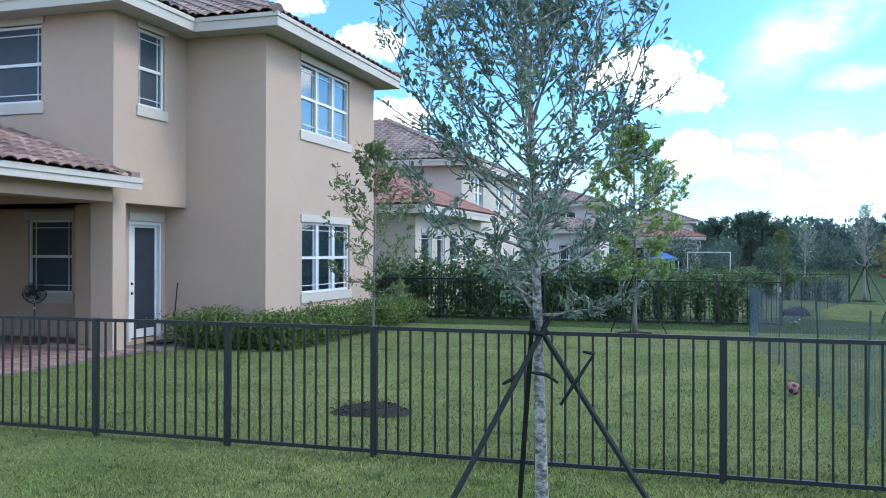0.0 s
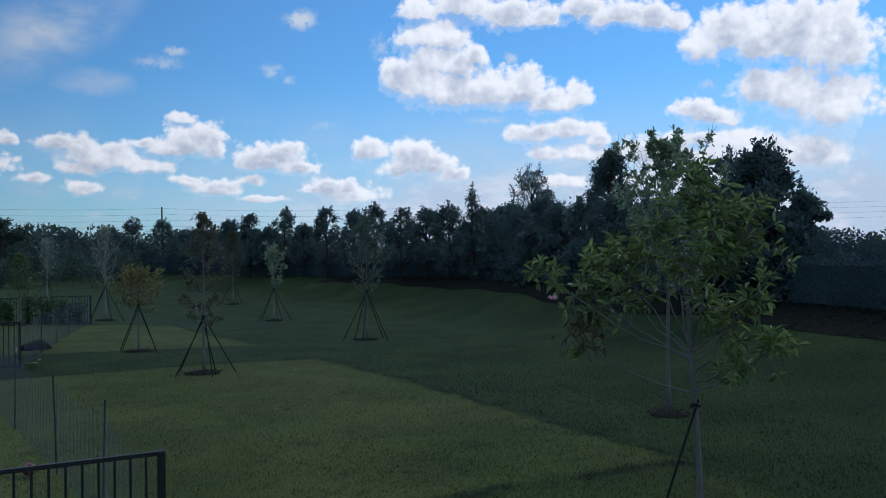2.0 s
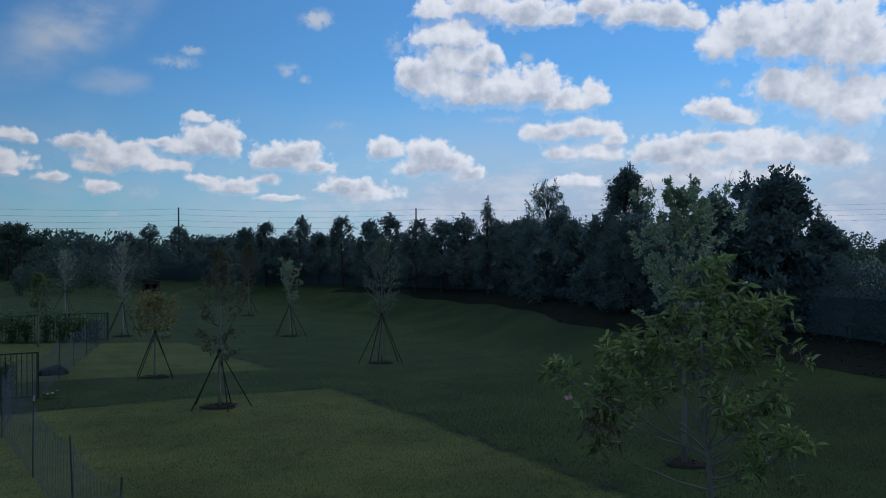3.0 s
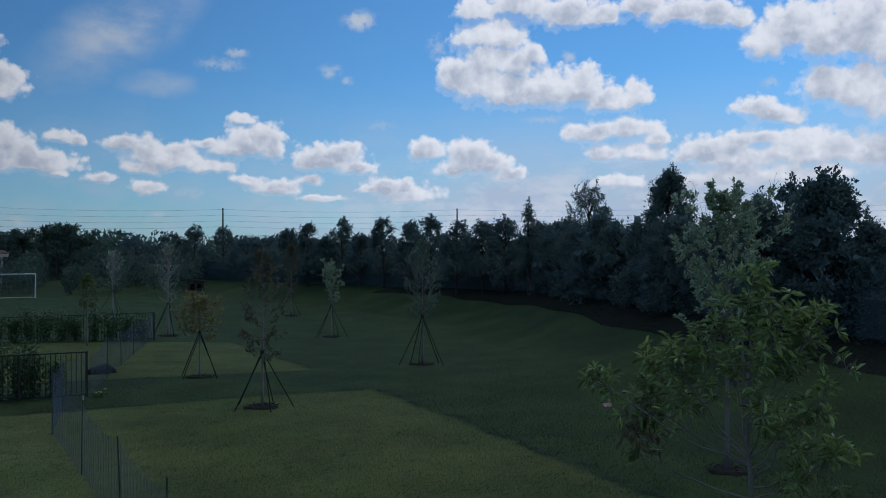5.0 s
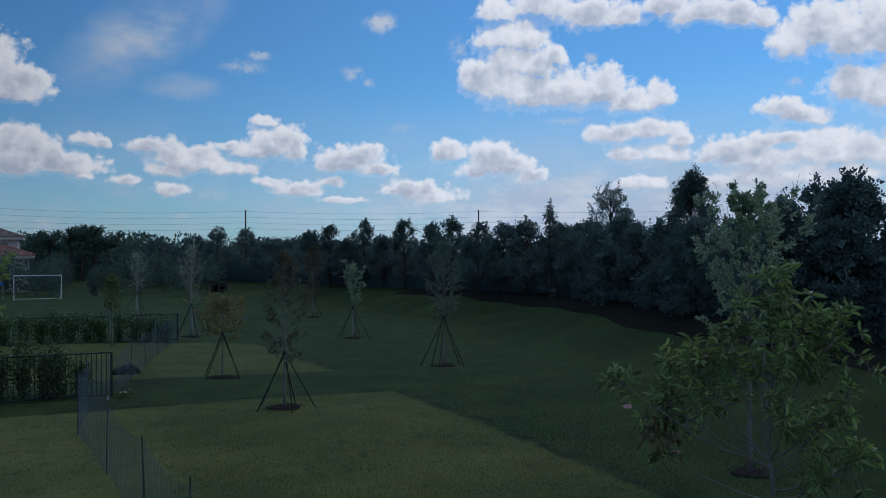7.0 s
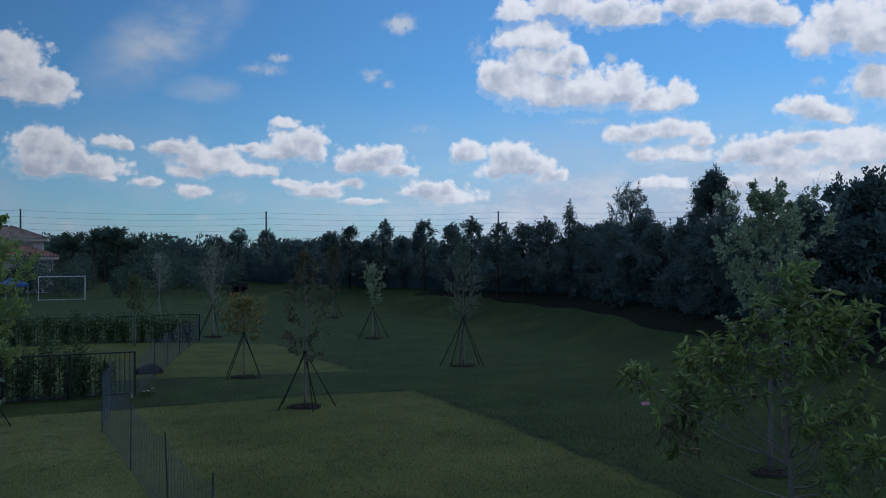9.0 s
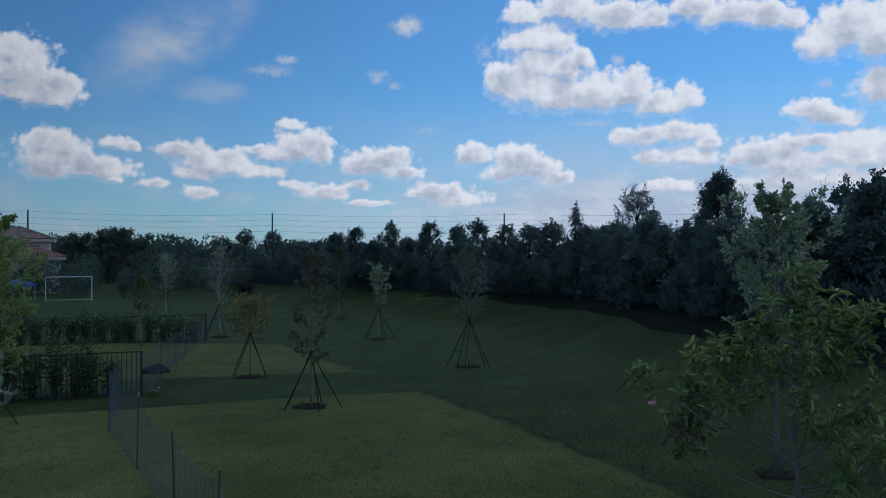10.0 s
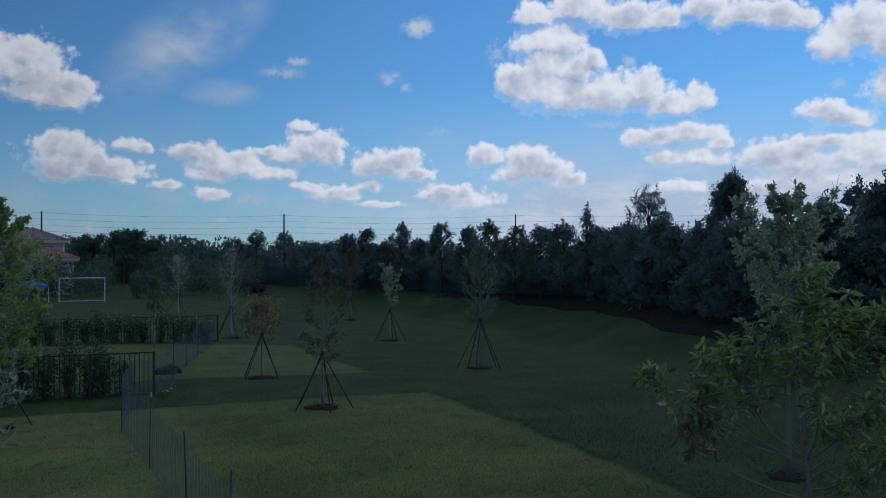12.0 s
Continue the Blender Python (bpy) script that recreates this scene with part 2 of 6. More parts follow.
# ---- materials ----
def mat(name, rgb, rgb2=None, scale=3.0, rough=0.7, bump=0.0, bscale=60.0, metal=0.0, island=0.0, rand=0.0, sss=0.0, spec=0.5, stretch=(1, 1, 1), span=(0.45, 1.0)):
    """A surface of two tones mottled at two scales, with fine relief; island and rand: how far leaves or pieces differ in brightness."""
    m = bpy.data.materials.new(name)
    m.use_nodes = True
    n, l = m.node_tree.nodes, m.node_tree.links
    b = n["Principled BSDF"]
    b.inputs["Roughness"].default_value, b.inputs["Metallic"].default_value = rough, metal
    b.inputs["Specular IOR Level"].default_value = spec
    co = n.new("ShaderNodeTexCoord").outputs["Object"]
    mp = n.new("ShaderNodeMapping")
    mp.inputs["Scale"].default_value = stretch
    l.new(co, mp.inputs[0])
    big, small = n.new("ShaderNodeTexNoise"), n.new("ShaderNodeTexNoise")
    big.inputs["Scale"].default_value, big.inputs["Detail"].default_value = scale, 5
    small.inputs["Scale"].default_value, small.inputs["Detail"].default_value = scale * 11, 4
    l.new(mp.outputs[0], big.inputs["Vector"]), l.new(mp.outputs[0], small.inputs["Vector"])
    f = n.new("ShaderNodeMath")
    f.operation = "MULTIPLY_ADD"
    l.new(small.outputs[0], f.inputs[0])
    f.inputs[1].default_value = 0.45
    l.new(big.outputs[0], f.inputs[2])
    r = n.new("ShaderNodeMapRange")
    l.new(f.outputs[0], r.inputs[0])
    r.inputs[1].default_value, r.inputs[2].default_value = span
    mix = n.new("ShaderNodeMix")
    mix.data_type = "RGBA"
    l.new(r.outputs[0], mix.inputs[0])
    mix.inputs[6].default_value = (*rgb, 1)
    mix.inputs[7].default_value = (*(rgb2 or tuple(c * 0.8 for c in rgb)), 1)
    out = mix.outputs[2]
    for amount, source in ((island, "ShaderNodeNewGeometry"), (rand, "ShaderNodeObjectInfo")):
        if amount:
            g = n.new(source)
            v = n.new("ShaderNodeMapRange")
            l.new(g.outputs["Random Per Island" if source == "ShaderNodeNewGeometry" else "Random"], v.inputs[0])
            v.inputs[3].default_value, v.inputs[4].default_value = 1 - amount, 1 + amount
            h = n.new("ShaderNodeVectorMath")
            h.operation = "SCALE"
            l.new(out, h.inputs[0]), l.new(v.outputs[0], h.inputs["Scale"])
            out = h.outputs[0]
    l.new(out, b.inputs["Base Color"])
    if sss:
        t = n.new("ShaderNodeBsdfTranslucent")
        l.new(out, t.inputs[0])
        ms = n.new("ShaderNodeMixShader")
        ms.inputs[0].default_value = sss
        l.new(b.outputs[0], ms.inputs[1]), l.new(t.outputs[0], ms.inputs[2])
        l.new(ms.outputs[0], n["Material Output"].inputs[0])
    if bump:
        fine = n.new("ShaderNodeTexNoise")
        fine.inputs["Scale"].default_value, fine.inputs["Detail"].default_value = bscale, 3
        l.new(mp.outputs[0], fine.inputs["Vector"])
        bp = n.new("ShaderNodeBump")
        bp.inputs["Strength"].default_value, bp.inputs["Distance"].default_value = bump, 0.02
        l.new(fine.outputs[0], bp.inputs["Height"])
        l.new(bp.outputs[0], b.inputs["Normal"])
    return m


def glass(name):
    m = bpy.data.materials.new(name)
    m.use_nodes = True
    b = m.node_tree.nodes["Principled BSDF"]
    b.inputs["Base Color"].default_value = (0.72, 0.80, 0.85, 1)
    b.inputs["Roughness"].default_value, b.inputs["IOR"].default_value, b.inputs["Transmission Weight"].default_value = 0.02, 1.6, 1.0
    return m


# stretches of mown turf in the plan, and how short each is cut
MOWN = ((-60, 8.65, 8.7, 21.7, 1.0), (-60, 4.7, -40, 8.8, 1.0), (-60, 8.6, 26.8, 38.2, 0.85), (4.4, 8.4, -40, 8.9, 0.42))


def lawn_material(name, blades=False):
    """Grass: short pale mown lots with dry tips, deeper green rough grass on the common ground, bare spots at several scales."""
    m = bpy.data.materials.new(name)
    m.use_nodes = True
    n, l = m.node_tree.nodes, m.node_tree.links
    b = n["Principled BSDF"]
    b.inputs["Roughness"].default_value, b.inputs["Specular IOR Level"].default_value = 0.85, 0.15
    co = n.new("ShaderNodeTexCoord").outputs["Object"]
    sep = n.new("ShaderNodeSeparateXYZ")
    l.new(co, sep.inputs[0])

    def math_(op, p, q=None, clamp=False):
        k = n.new("ShaderNodeMath")
        k.operation, k.use_clamp = op, clamp
        for i, w in enumerate((p, q)):
            if isinstance(w, (int, float)):
                k.inputs[i].default_value = w
            elif w is not None:
                l.new(w, k.inputs[i])
        return k.outputs[0]

    def noise_(scale, detail=4, rough=0.6):
        k = n.new("ShaderNodeTexNoise")
        k.inputs["Scale"].default_value, k.inputs["Detail"].default_value, k.inputs["Roughness"].default_value = scale, detail, rough
        l.new(co, k.inputs["Vector"])
        return k.outputs[0]

    def ramp_(x, p, q):
        k = n.new("ShaderNodeMapRange")
        k.interpolation_type = "SMOOTHSTEP"
        l.new(x, k.inputs[0])
        k.inputs[1].default_value, k.inputs[2].default_value = p, q
        return k.outputs[0]

    def mix_(f, p, q):
        k = n.new("ShaderNodeMix")
        k.data_type = "RGBA"
        l.new(f, k.inputs[0])
        for i, w in ((6, p), (7, q)):
            if isinstance(w, tuple):
                k.inputs[i].default_value = (*w, 1)
            else:
                l.new(w, k.inputs[i])
        return k.outputs[2]

    wob = math_("MULTIPLY", math_("SUBTRACT", noise_(1.1, 5), 0.5), 0.75)
    mown, edge = None, None
    for u0, u1, v0, v1, cut in MOWN:
        du = math_("SUBTRACT", math_("ABSOLUTE", math_("SUBTRACT", sep.outputs[0], (u0 + u1) / 2)), (u1 - u0) / 2)
        dv = math_("SUBTRACT", math_("ABSOLUTE", math_("SUBTRACT", sep.outputs[1], (v0 + v1) / 2)), (v1 - v0) / 2)
        far = math_("ADD", math_("MAXIMUM", du, dv), wob)
        k = math_("MULTIPLY", ramp_(far, 0.22, -0.16), cut)
        mown = k if mown is None else math_("MAXIMUM", mown, k)
        if cut > 0.5:
            edge = far if edge is None else math_("MINIMUM", edge, far)
    patch, blade, speck = noise_(0.35, 5), noise_(22, 5, 0.7), noise_(70, 3)
    short = mix_(ramp_(patch, 0.35, 0.7), (0.080, 0.109, 0.026), (0.116, 0.131, 0.037))
    short = mix_(ramp_(speck, 0.57, 0.77), short, (0.21, 0.20, 0.09))
    deep = mix_(ramp_(patch, 0.3, 0.7), (0.028, 0.053, 0.014), (0.039, 0.064, 0.017))
    deep = mix_(ramp_(speck, 0.62, 0.8), deep, (0.08, 0.075, 0.035))
    # the yards along the fence: a drier tone, with brightness added to offset local exposure
    yard = math_("MULTIPLY", ramp_(sep.outputs[0], 3.2, 0.6), ramp_(sep.outputs[1], 24.2, 23.4))
    short = mix_(yard, short, mix_(ramp_(patch, 0.35, 0.7), (0.118, 0.154, 0.046), (0.162, 0.177, 0.065)))
    c = mix_(mown, deep, short)
    tuft, clump = noise_(2.6, 4, 0.65), noise_(8.0, 4, 0.65)
    c = mix_(math_("MULTIPLY", ramp_(tuft, 0.52, 0.68), 0.55), c, mix_(mown, (0.022, 0.044, 0.014), (0.034, 0.066, 0.020)))
    c = mix_(math_("MULTIPLY", ramp_(clump, 0.56, 0.72), 0.5), c, mix_(mown, (0.062, 0.078, 0.026), (0.125, 0.140, 0.046)))
    # the shade of a turf lip, painted as a dark line where the laid turf ends, broken here and there
    lip_shade = math_("MULTIPLY", math_("MULTIPLY", ramp_(edge, 0.02, 0.14), ramp_(edge, 0.42, 0.20)), ramp_(noise_(0.9, 3), 0.42, 0.58))
    c = mix_(math_("MULTIPLY", lip_shade, 0.75), c, (0.012, 0.022, 0.010))
    drift = n.new("ShaderNodeVectorMath")
    drift.operation = "SCALE"
    l.new(c, drift.inputs[0]), l.new(math_("ADD", math_("MULTIPLY", ramp_(noise_(0.55, 3, 0.5), 0.34, 0.66), math_("ADD", math_("MULTIPLY", mown, -0.10), 0.32)), 0.84), drift.inputs["Scale"])
    c = drift.outputs[0]
    k = n.new("ShaderNodeVectorMath")
    k.operation = "SCALE"
    l.new(c, k.inputs[0]), l.new(math_("ADD", math_("MULTIPLY", ramp_(blade, 0.25, 0.75), 0.8), 0.6), k.inputs["Scale"])
    if not blades:
        l.new(k.outputs[0], b.inputs["Base Color"])
        bp = n.new("ShaderNodeBump")
        bp.inputs["Strength"].default_value, bp.inputs["Distance"].default_value = 0.9, 0.05
        l.new(blade, bp.inputs["Height"]), l.new(bp.outputs[0], b.inputs["Normal"])
        return m
    vary = n.new("ShaderNodeMapRange")
    l.new(n.new("ShaderNodeNewGeometry").outputs["Random Per Island"], vary.inputs[0])
    vary.inputs[3].default_value, vary.inputs[4].default_value = 0.5, 2.4
    k2 = n.new("ShaderNodeVectorMath")
    k2.operation = "SCALE"
    l.new(c, k2.inputs[0]), l.new(vary.outputs[0], k2.inputs["Scale"])
    l.new(k2.outputs[0], b.inputs["Base Color"])
    tr = n.new("ShaderNodeBsdfTranslucent")
    l.new(k2.outputs[0], tr.inputs[0])
    ms = n.new("ShaderNodeMixShader")
    ms.inputs[0].default_value = 0.3
    l.new(b.outputs[0], ms.inputs[1]), l.new(tr.outputs[0], ms.inputs[2])
    l.new(ms.outputs[0], n["Material Output"].inputs[0])
    return m


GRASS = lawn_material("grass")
BLADE = lawn_material("grass_blade", True)
STUCCO = mat("stucco", (0.455, 0.345, 0.266), (0.420, 0.316, 0.242), 0.8, 0.92, 0.35, 140, spec=0.2)
STUCCO_PALE = mat("pale_stucco", (0.50, 0.44, 0.365), (0.46, 0.40, 0.33), 0.8, 0.92, 0.3, 140, spec=0.2)
STUCCO_GREY = mat("grey_stucco", (0.52, 0.49, 0.45), (0.47, 0.44, 0.41), 0.8, 0.92, 0.3, 140, spec=0.2)
TRIM = mat("cream_trim", (0.50, 0.46, 0.395), (0.44, 0.405, 0.345), 1.5, 0.7, 0.15, 90, spec=0.3)
WHITE = mat("white_vinyl", (0.66, 0.67, 0.67), (0.58, 0.59, 0.59), 2.0, 0.35)
SOFFIT = mat("soffit", (0.42, 0.41, 0.395), (0.37, 0.36, 0.35), 1.0, 0.8)
GLASS = glass("window_glass")
MESH = mat("insect_screen", (0.036, 0.054, 0.076), (0.028, 0.041, 0.057), 2.0, 0.6, 0.1, 300)
# near-black colour that stands in for unlit interiors
ROOM_SHADE = mat("room_shade", (0.045, 0.05, 0.06), (0.03, 0.03, 0.035), 1.0, 0.9)
SCREEN = mat("dark_door_screen", (0.035, 0.045, 0.06), (0.025, 0.03, 0.04), 3.0, 0.25, 0.1, 400)
TILE = mat("clay_tile", (0.265, 0.180, 0.145), (0.165, 0.105, 0.090), 2.5, 0.85, 0.3, 60, rand=0.45, spec=0.25)
TILE_GREY = mat("grey_brown_tile", (0.24, 0.185, 0.16), (0.16, 0.125, 0.11), 1.2, 0.85, 0.3, 60, island=0.25, spec=0.25)
TILE_RED = mat("red_tile", (0.265, 0.140, 0.110), (0.19, 0.10, 0.08), 1.2, 0.85, 0.3, 60, island=0.3, spec=0.25)
BLACK = mat("black_aluminium", (0.009, 0.010, 0.011), (0.013, 0.014, 0.015), 4.0, 0.42, 0.05, 200, spec=0.5)
STAKE = mat("dark_stake", (0.012, 0.016, 0.015), (0.020, 0.024, 0.022), 6.0, 0.7, spec=0.2)
STAKE_GREEN = mat("green_stake", (0.012, 0.045, 0.040), (0.02, 0.055, 0.05), 6.0, 0.6)
NET = mat("plastic_netting", (0.075, 0.10, 0.13), (0.095, 0.12, 0.15), 4.0, 0.6)
# mulch with the shade under the berm trees painted in
SHADED_MULCH = mat("shaded_mulch", (0.012, 0.015, 0.011), (0.024, 0.026, 0.019), 9.0, 1.0, 0.8, 40, island=0.4, spec=0.05)
MULCH = mat("mulch", (0.023, 0.023, 0.020), (0.036, 0.033, 0.028), 14.0, 1.0, 0.8, 40, island=0.4, spec=0.05)
PAVER = mat("brick_paver", (0.30, 0.185, 0.155), (0.24, 0.15, 0.13), 4.0, 0.9, 0.3, 80, rand=0.3)
JOINT = mat("paver_sand", (0.16, 0.13, 0.11), (0.12, 0.10, 0.09), 6.0, 0.95)
BARK_LICHEN = mat("lichen_bark", (0.36, 0.355, 0.33), (0.085, 0.075, 0.062), 30.0, 0.95, 0.8, 70, stretch=(1, 1, 1.5), span=(0.60, 0.86))
BARK = mat("grey_bark", (0.22, 0.205, 0.18), (0.13, 0.12, 0.105), 8.0, 0.9, 0.6, 60, stretch=(1, 1, 0.4))
BARK_MID = mat("young_bark", (0.185, 0.178, 0.16), (0.115, 0.108, 0.097), 8.0, 0.9, 0.5, 60, stretch=(1, 1, 0.4))
BARK_PALE = mat("pale_bark", (0.29, 0.285, 0.26), (0.21, 0.20, 0.18), 8.0, 0.9, 0.5, 60, stretch=(1, 1, 0.4))
BARK_DARK = mat("dark_bark", (0.07, 0.06, 0.05), (0.045, 0.04, 0.035), 5.0, 0.95, 0.7, 40)
LEAF_OLIVE = mat("olive_leaf", (0.108, 0.178, 0.122), (0.170, 0.235, 0.162), 2.0, 0.45, island=0.4, sss=0.25)
LEAF_BROAD = mat("broad_leaf", (0.110, 0.182, 0.062), (0.235, 0.30, 0.095), 1.5, 0.38, island=0.6, sss=0.35)
LEAF_GREY = mat("grey_green_leaf", (0.26, 0.35, 0.22), (0.36, 0.44, 0.28), 1.5, 0.5, island=0.35, sss=0.3)
LEAF_FRESH = mat("fresh_leaf", (0.26, 0.36, 0.12), (0.35, 0.44, 0.16), 1.2, 0.5, island=0.3, sss=0.6)
LEAF_SAPLING = mat("sapling_leaf", (0.10, 0.155, 0.055), (0.17, 0.21, 0.075), 1.5, 0.5, island=0.4, sss=0.3)
LEAF_AMBER = mat("amber_leaf", (0.31, 0.265, 0.10), (0.24, 0.235, 0.095), 1.5, 0.6, island=0.4, sss=0.35)
LEAF_RUST = mat("rusty_leaf", (0.110, 0.155, 0.088), (0.145, 0.112, 0.070), 1.1, 0.6, island=0.4, sss=0.25)
LEAF_DEAD = mat("withered_leaf", (0.16, 0.125, 0.07), (0.10, 0.10, 0.05), 6.0, 0.8, island=0.4)
# berm foliage: lens haze put into the colour as extra blue and brightness
LEAF_DARK_VEILED = mat("veiled_dark_leaf", (0.100, 0.152, 0.142), (0.124, 0.178, 0.164), 0.6, 0.75, island=0.2, sss=0.4, spec=0.25)
LEAF_BERM_VEILED = mat("veiled_hedge_leaf", (0.060, 0.096, 0.100), (0.070, 0.108, 0.112), 0.8, 0.9, island=0.08, sss=0.3, spec=0.1)
LEAF_HEDGE = mat("hedge_leaf", (0.066, 0.134, 0.046), (0.105, 0.170, 0.060), 1.5, 0.35, island=0.4, sss=0.2)
LEAF_SHRUB = mat("shrub_leaf", (0.080, 0.136, 0.028), (0.145, 0.195, 0.05), 1.5, 0.45, island=0.4, sss=0.3)
# distance haze is mixed into this green, lighter and bluer
LEAF_FAR_HAZED = mat("hazed_far_leaf", (0.080, 0.128, 0.098), (0.108, 0.155, 0.118), 0.2, 0.8, island=0.18, sss=0.4, spec=0.15)
PINK = mat("pink_petal", (0.70, 0.30, 0.42), (0.80, 0.50, 0.58), 4.0, 0.6, sss=0.3)
BALL = mat("red_ball_vinyl", (0.26, 0.085, 0.080), (0.34, 0.16, 0.15), 14.0, 0.6)
BALL_PATCH = mat("dark_ball_patch", (0.025, 0.018, 0.02), (0.04, 0.03, 0.03), 14.0, 0.6)
CAP = mat("grey_plastic_cap", (0.32, 0.34, 0.35), (0.24, 0.25, 0.26), 8.0, 0.6)
GOAL_NET = mat("goal_netting", (0.10, 0.11, 0.12), (0.14, 0.15, 0.16), 5.0, 0.8)
WOODPOLE = mat("weathered_pole", (0.10, 0.085, 0.07), (0.07, 0.06, 0.05), 3.0, 0.9)
BLUE = mat("blue_canvas", (0.02, 0.10, 0.32), (0.02, 0.085, 0.27), 2.0, 0.7)
RED = mat("red_plastic", (0.42, 0.04, 0.04), (0.34, 0.035, 0.035), 3.0, 0.4)


# ---- mesh building ----
class Shape:
    """Gathers points and faces for one mesh."""

    def __init__(self):
        self.v, self.f, self.count = [], [], 0

    def add(self, verts, faces):
        verts = np.asarray(verts, float)
        self.v.append(verts)
        k = self.count
        self.f.extend(tuple(i + k for i in q) for q in faces)
        self.count += len(verts)
        return self

    def box(self, x0, x1, y0, y1, z0, z1, m=None):
        p = np.array([(x, y, z) for z in (z0, z1) for y in (y0, y1) for x in (x0, x1)], float)
        if m is not None:
            a = np.array(m)
            p = p @ a[:3, :3].T + a[:3, 3]
        return self.add(p, [(0, 2, 3, 1), (4, 5, 7, 6), (0, 1, 5, 4), (2, 6, 7, 3), (0, 4, 6, 2), (1, 3, 7, 5)])

    def chamfer(self, x0, x1, y0, y1, z0, z1, e):
        """An upright bar with cut corners."""
        ring = [(x0 + e, y0), (x1 - e, y0), (x1, y0 + e), (x1, y1 - e), (x1 - e, y1), (x0 + e, y1), (x0, y1 - e), (x0, y0 + e)]
        p = [(x, y, z) for z in (z0, z1) for x, y in ring]
        return self.add(p, [tuple(range(7, -1, -1)), tuple(range(8, 16))] + [(i, (i + 1) % 8, 8 + (i + 1) % 8, 8 + i) for i in range(8)])

    def tube(self, pts, radii, sides=6, cap=True):
        pts = np.asarray(pts, float)
        n = len(pts)
        d = np.gradient(pts, axis=0)
        d /= np.linalg.norm(d, axis=1)[:, None] + 1e-9
        ref = np.array((0.0, 0.0, 1.0)) if abs(d[0][2]) < 0.8 else np.array((1.0, 0.0, 0.0))
        a = np.cross(d, ref)
        a /= np.linalg.norm(a, axis=1)[:, None] + 1e-9
        b = np.cross(d, a)
        ang = np.arange(sides) * 2 * math.pi / sides
        ring = pts[:, None] + np.asarray(radii, float)[:, None, None] * (np.cos(ang)[None, :, None] * a[:, None] + np.sin(ang)[None, :, None] * b[:, None])
        faces = [(i * sides + k, i * sides + (k + 1) % sides, (i + 1) * sides + (k + 1) % sides, (i + 1) * sides + k) for i in range(n - 1) for k in range(sides)]
        if cap:
            faces += [tuple(range(sides - 1, -1, -1)), tuple((n - 1) * sides + k for k in range(sides))]
        return self.add(ring.reshape(-1, 3), faces)

    def leaves(self, at, axis, size, wide=0.42, rng=None, fold=0.25, simple=False):
        """One folded pointed blade at each place, along axis; simple: four points each, for foliage far off."""
        at, axis = np.asarray(at, float), np.asarray(axis, float)
        n = len(at)
        axis = axis / (np.linalg.norm(axis, axis=1)[:, None] + 1e-9)
        r = rng.normal(size=(n, 3)) * 0.55 + np.array((0, 0, 0.9))
        side = np.cross(axis, r)
        side /= np.linalg.norm(side, axis=1)[:, None] + 1e-9
        up = np.cross(side, axis)
        L = np.asarray(size, float).reshape(-1, 1) * np.ones((n, 1))
        w = L * wide
        p0, tip = at, at + axis * L - up * L * 0.12
        if simple:
            lift = at + axis * L * 0.5 + up * L * fold * 0.3
            p = np.stack([p0, lift + side * w * 0.5, tip, lift - side * w * 0.5], 1).reshape(-1, 3)
            return self.add(p, np.arange(4 * n).reshape(-1, 4).tolist())
        l1 = at + axis * L * 0.3 + side * w * 0.42 + up * L * fold * 0.35
        l2 = at + axis * L * 0.68 + side * w * 0.40 + up * L * fold * 0.28
        r1 = at + axis * L * 0.3 - side * w * 0.42 + up * L * fold * 0.35
        r2 = at + axis * L * 0.68 - side * w * 0.40 + up * L * fold * 0.28
        p = np.stack([p0, l1, l2, tip, r2, r1], 1).reshape(-1, 3)
        faces = []
        for i in range(n):
            k = i * 6
            faces += [(k, k + 1, k + 2, k + 3), (k, k + 3, k + 4, k + 5)]
        return self.add(p, faces)

    def cells(self, axis, at, thick, aa, bb, hollow):
        """A plate of grid cells pushed out along axis (u, v or z) as ONE closed mesh; hollow(i, j) tells the open cells."""
        t0, t1 = min(at, at + thick), max(at, at + thick)
        na, nb = len(aa), len(bb)
        order = {"u": (2, 0, 1), "v": (0, 2, 1), "z": (0, 1, 2)}[axis]
        p = np.array([(a, b_, t) for t in (t0, t1) for b_ in bb for a in aa], float)
        at_ = np.empty_like(p)
        for k, q in enumerate(order):
            at_[:, k] = p[:, q]
        full = [[not hollow(i, j) for i in range(na - 1)] for j in range(nb - 1)]
        look_ = lambda i, j: 0 <= i < na - 1 and 0 <= j < nb - 1 and full[j][i]
        vid = lambda i, j, t: t * na * nb + j * na + i
        faces = []
        for j in range(nb - 1):
            for i in range(na - 1):
                if not full[j][i]:
                    continue
                faces.append((vid(i, j, 1), vid(i + 1, j, 1), vid(i + 1, j + 1, 1), vid(i, j + 1, 1)))
                faces.append((vid(i, j, 0), vid(i, j + 1, 0), vid(i + 1, j + 1, 0), vid(i + 1, j, 0)))
                for oi, oj, e, f in ((0, -1, (i, j), (i + 1, j)), (0, 1, (i + 1, j + 1), (i, j + 1)), (-1, 0, (i, j + 1), (i, j)), (1, 0, (i + 1, j), (i + 1, j + 1))):
                    if not look_(i + oi, j + oj):
                        faces.append((vid(*e, 0), vid(*f, 0), vid(*f, 1), vid(*e, 1)))
        if axis == "v":
            faces = [f[::-1] for f in faces]
        used = sorted({i for f in faces for i in f})
        index = {o: k for k, o in enumerate(used)}
        return self.add(at_[used], [tuple(index[i] for i in f) for f in faces])

    def mesh(self, name, material, shade=False):
        me = bpy.data.meshes.new(name)
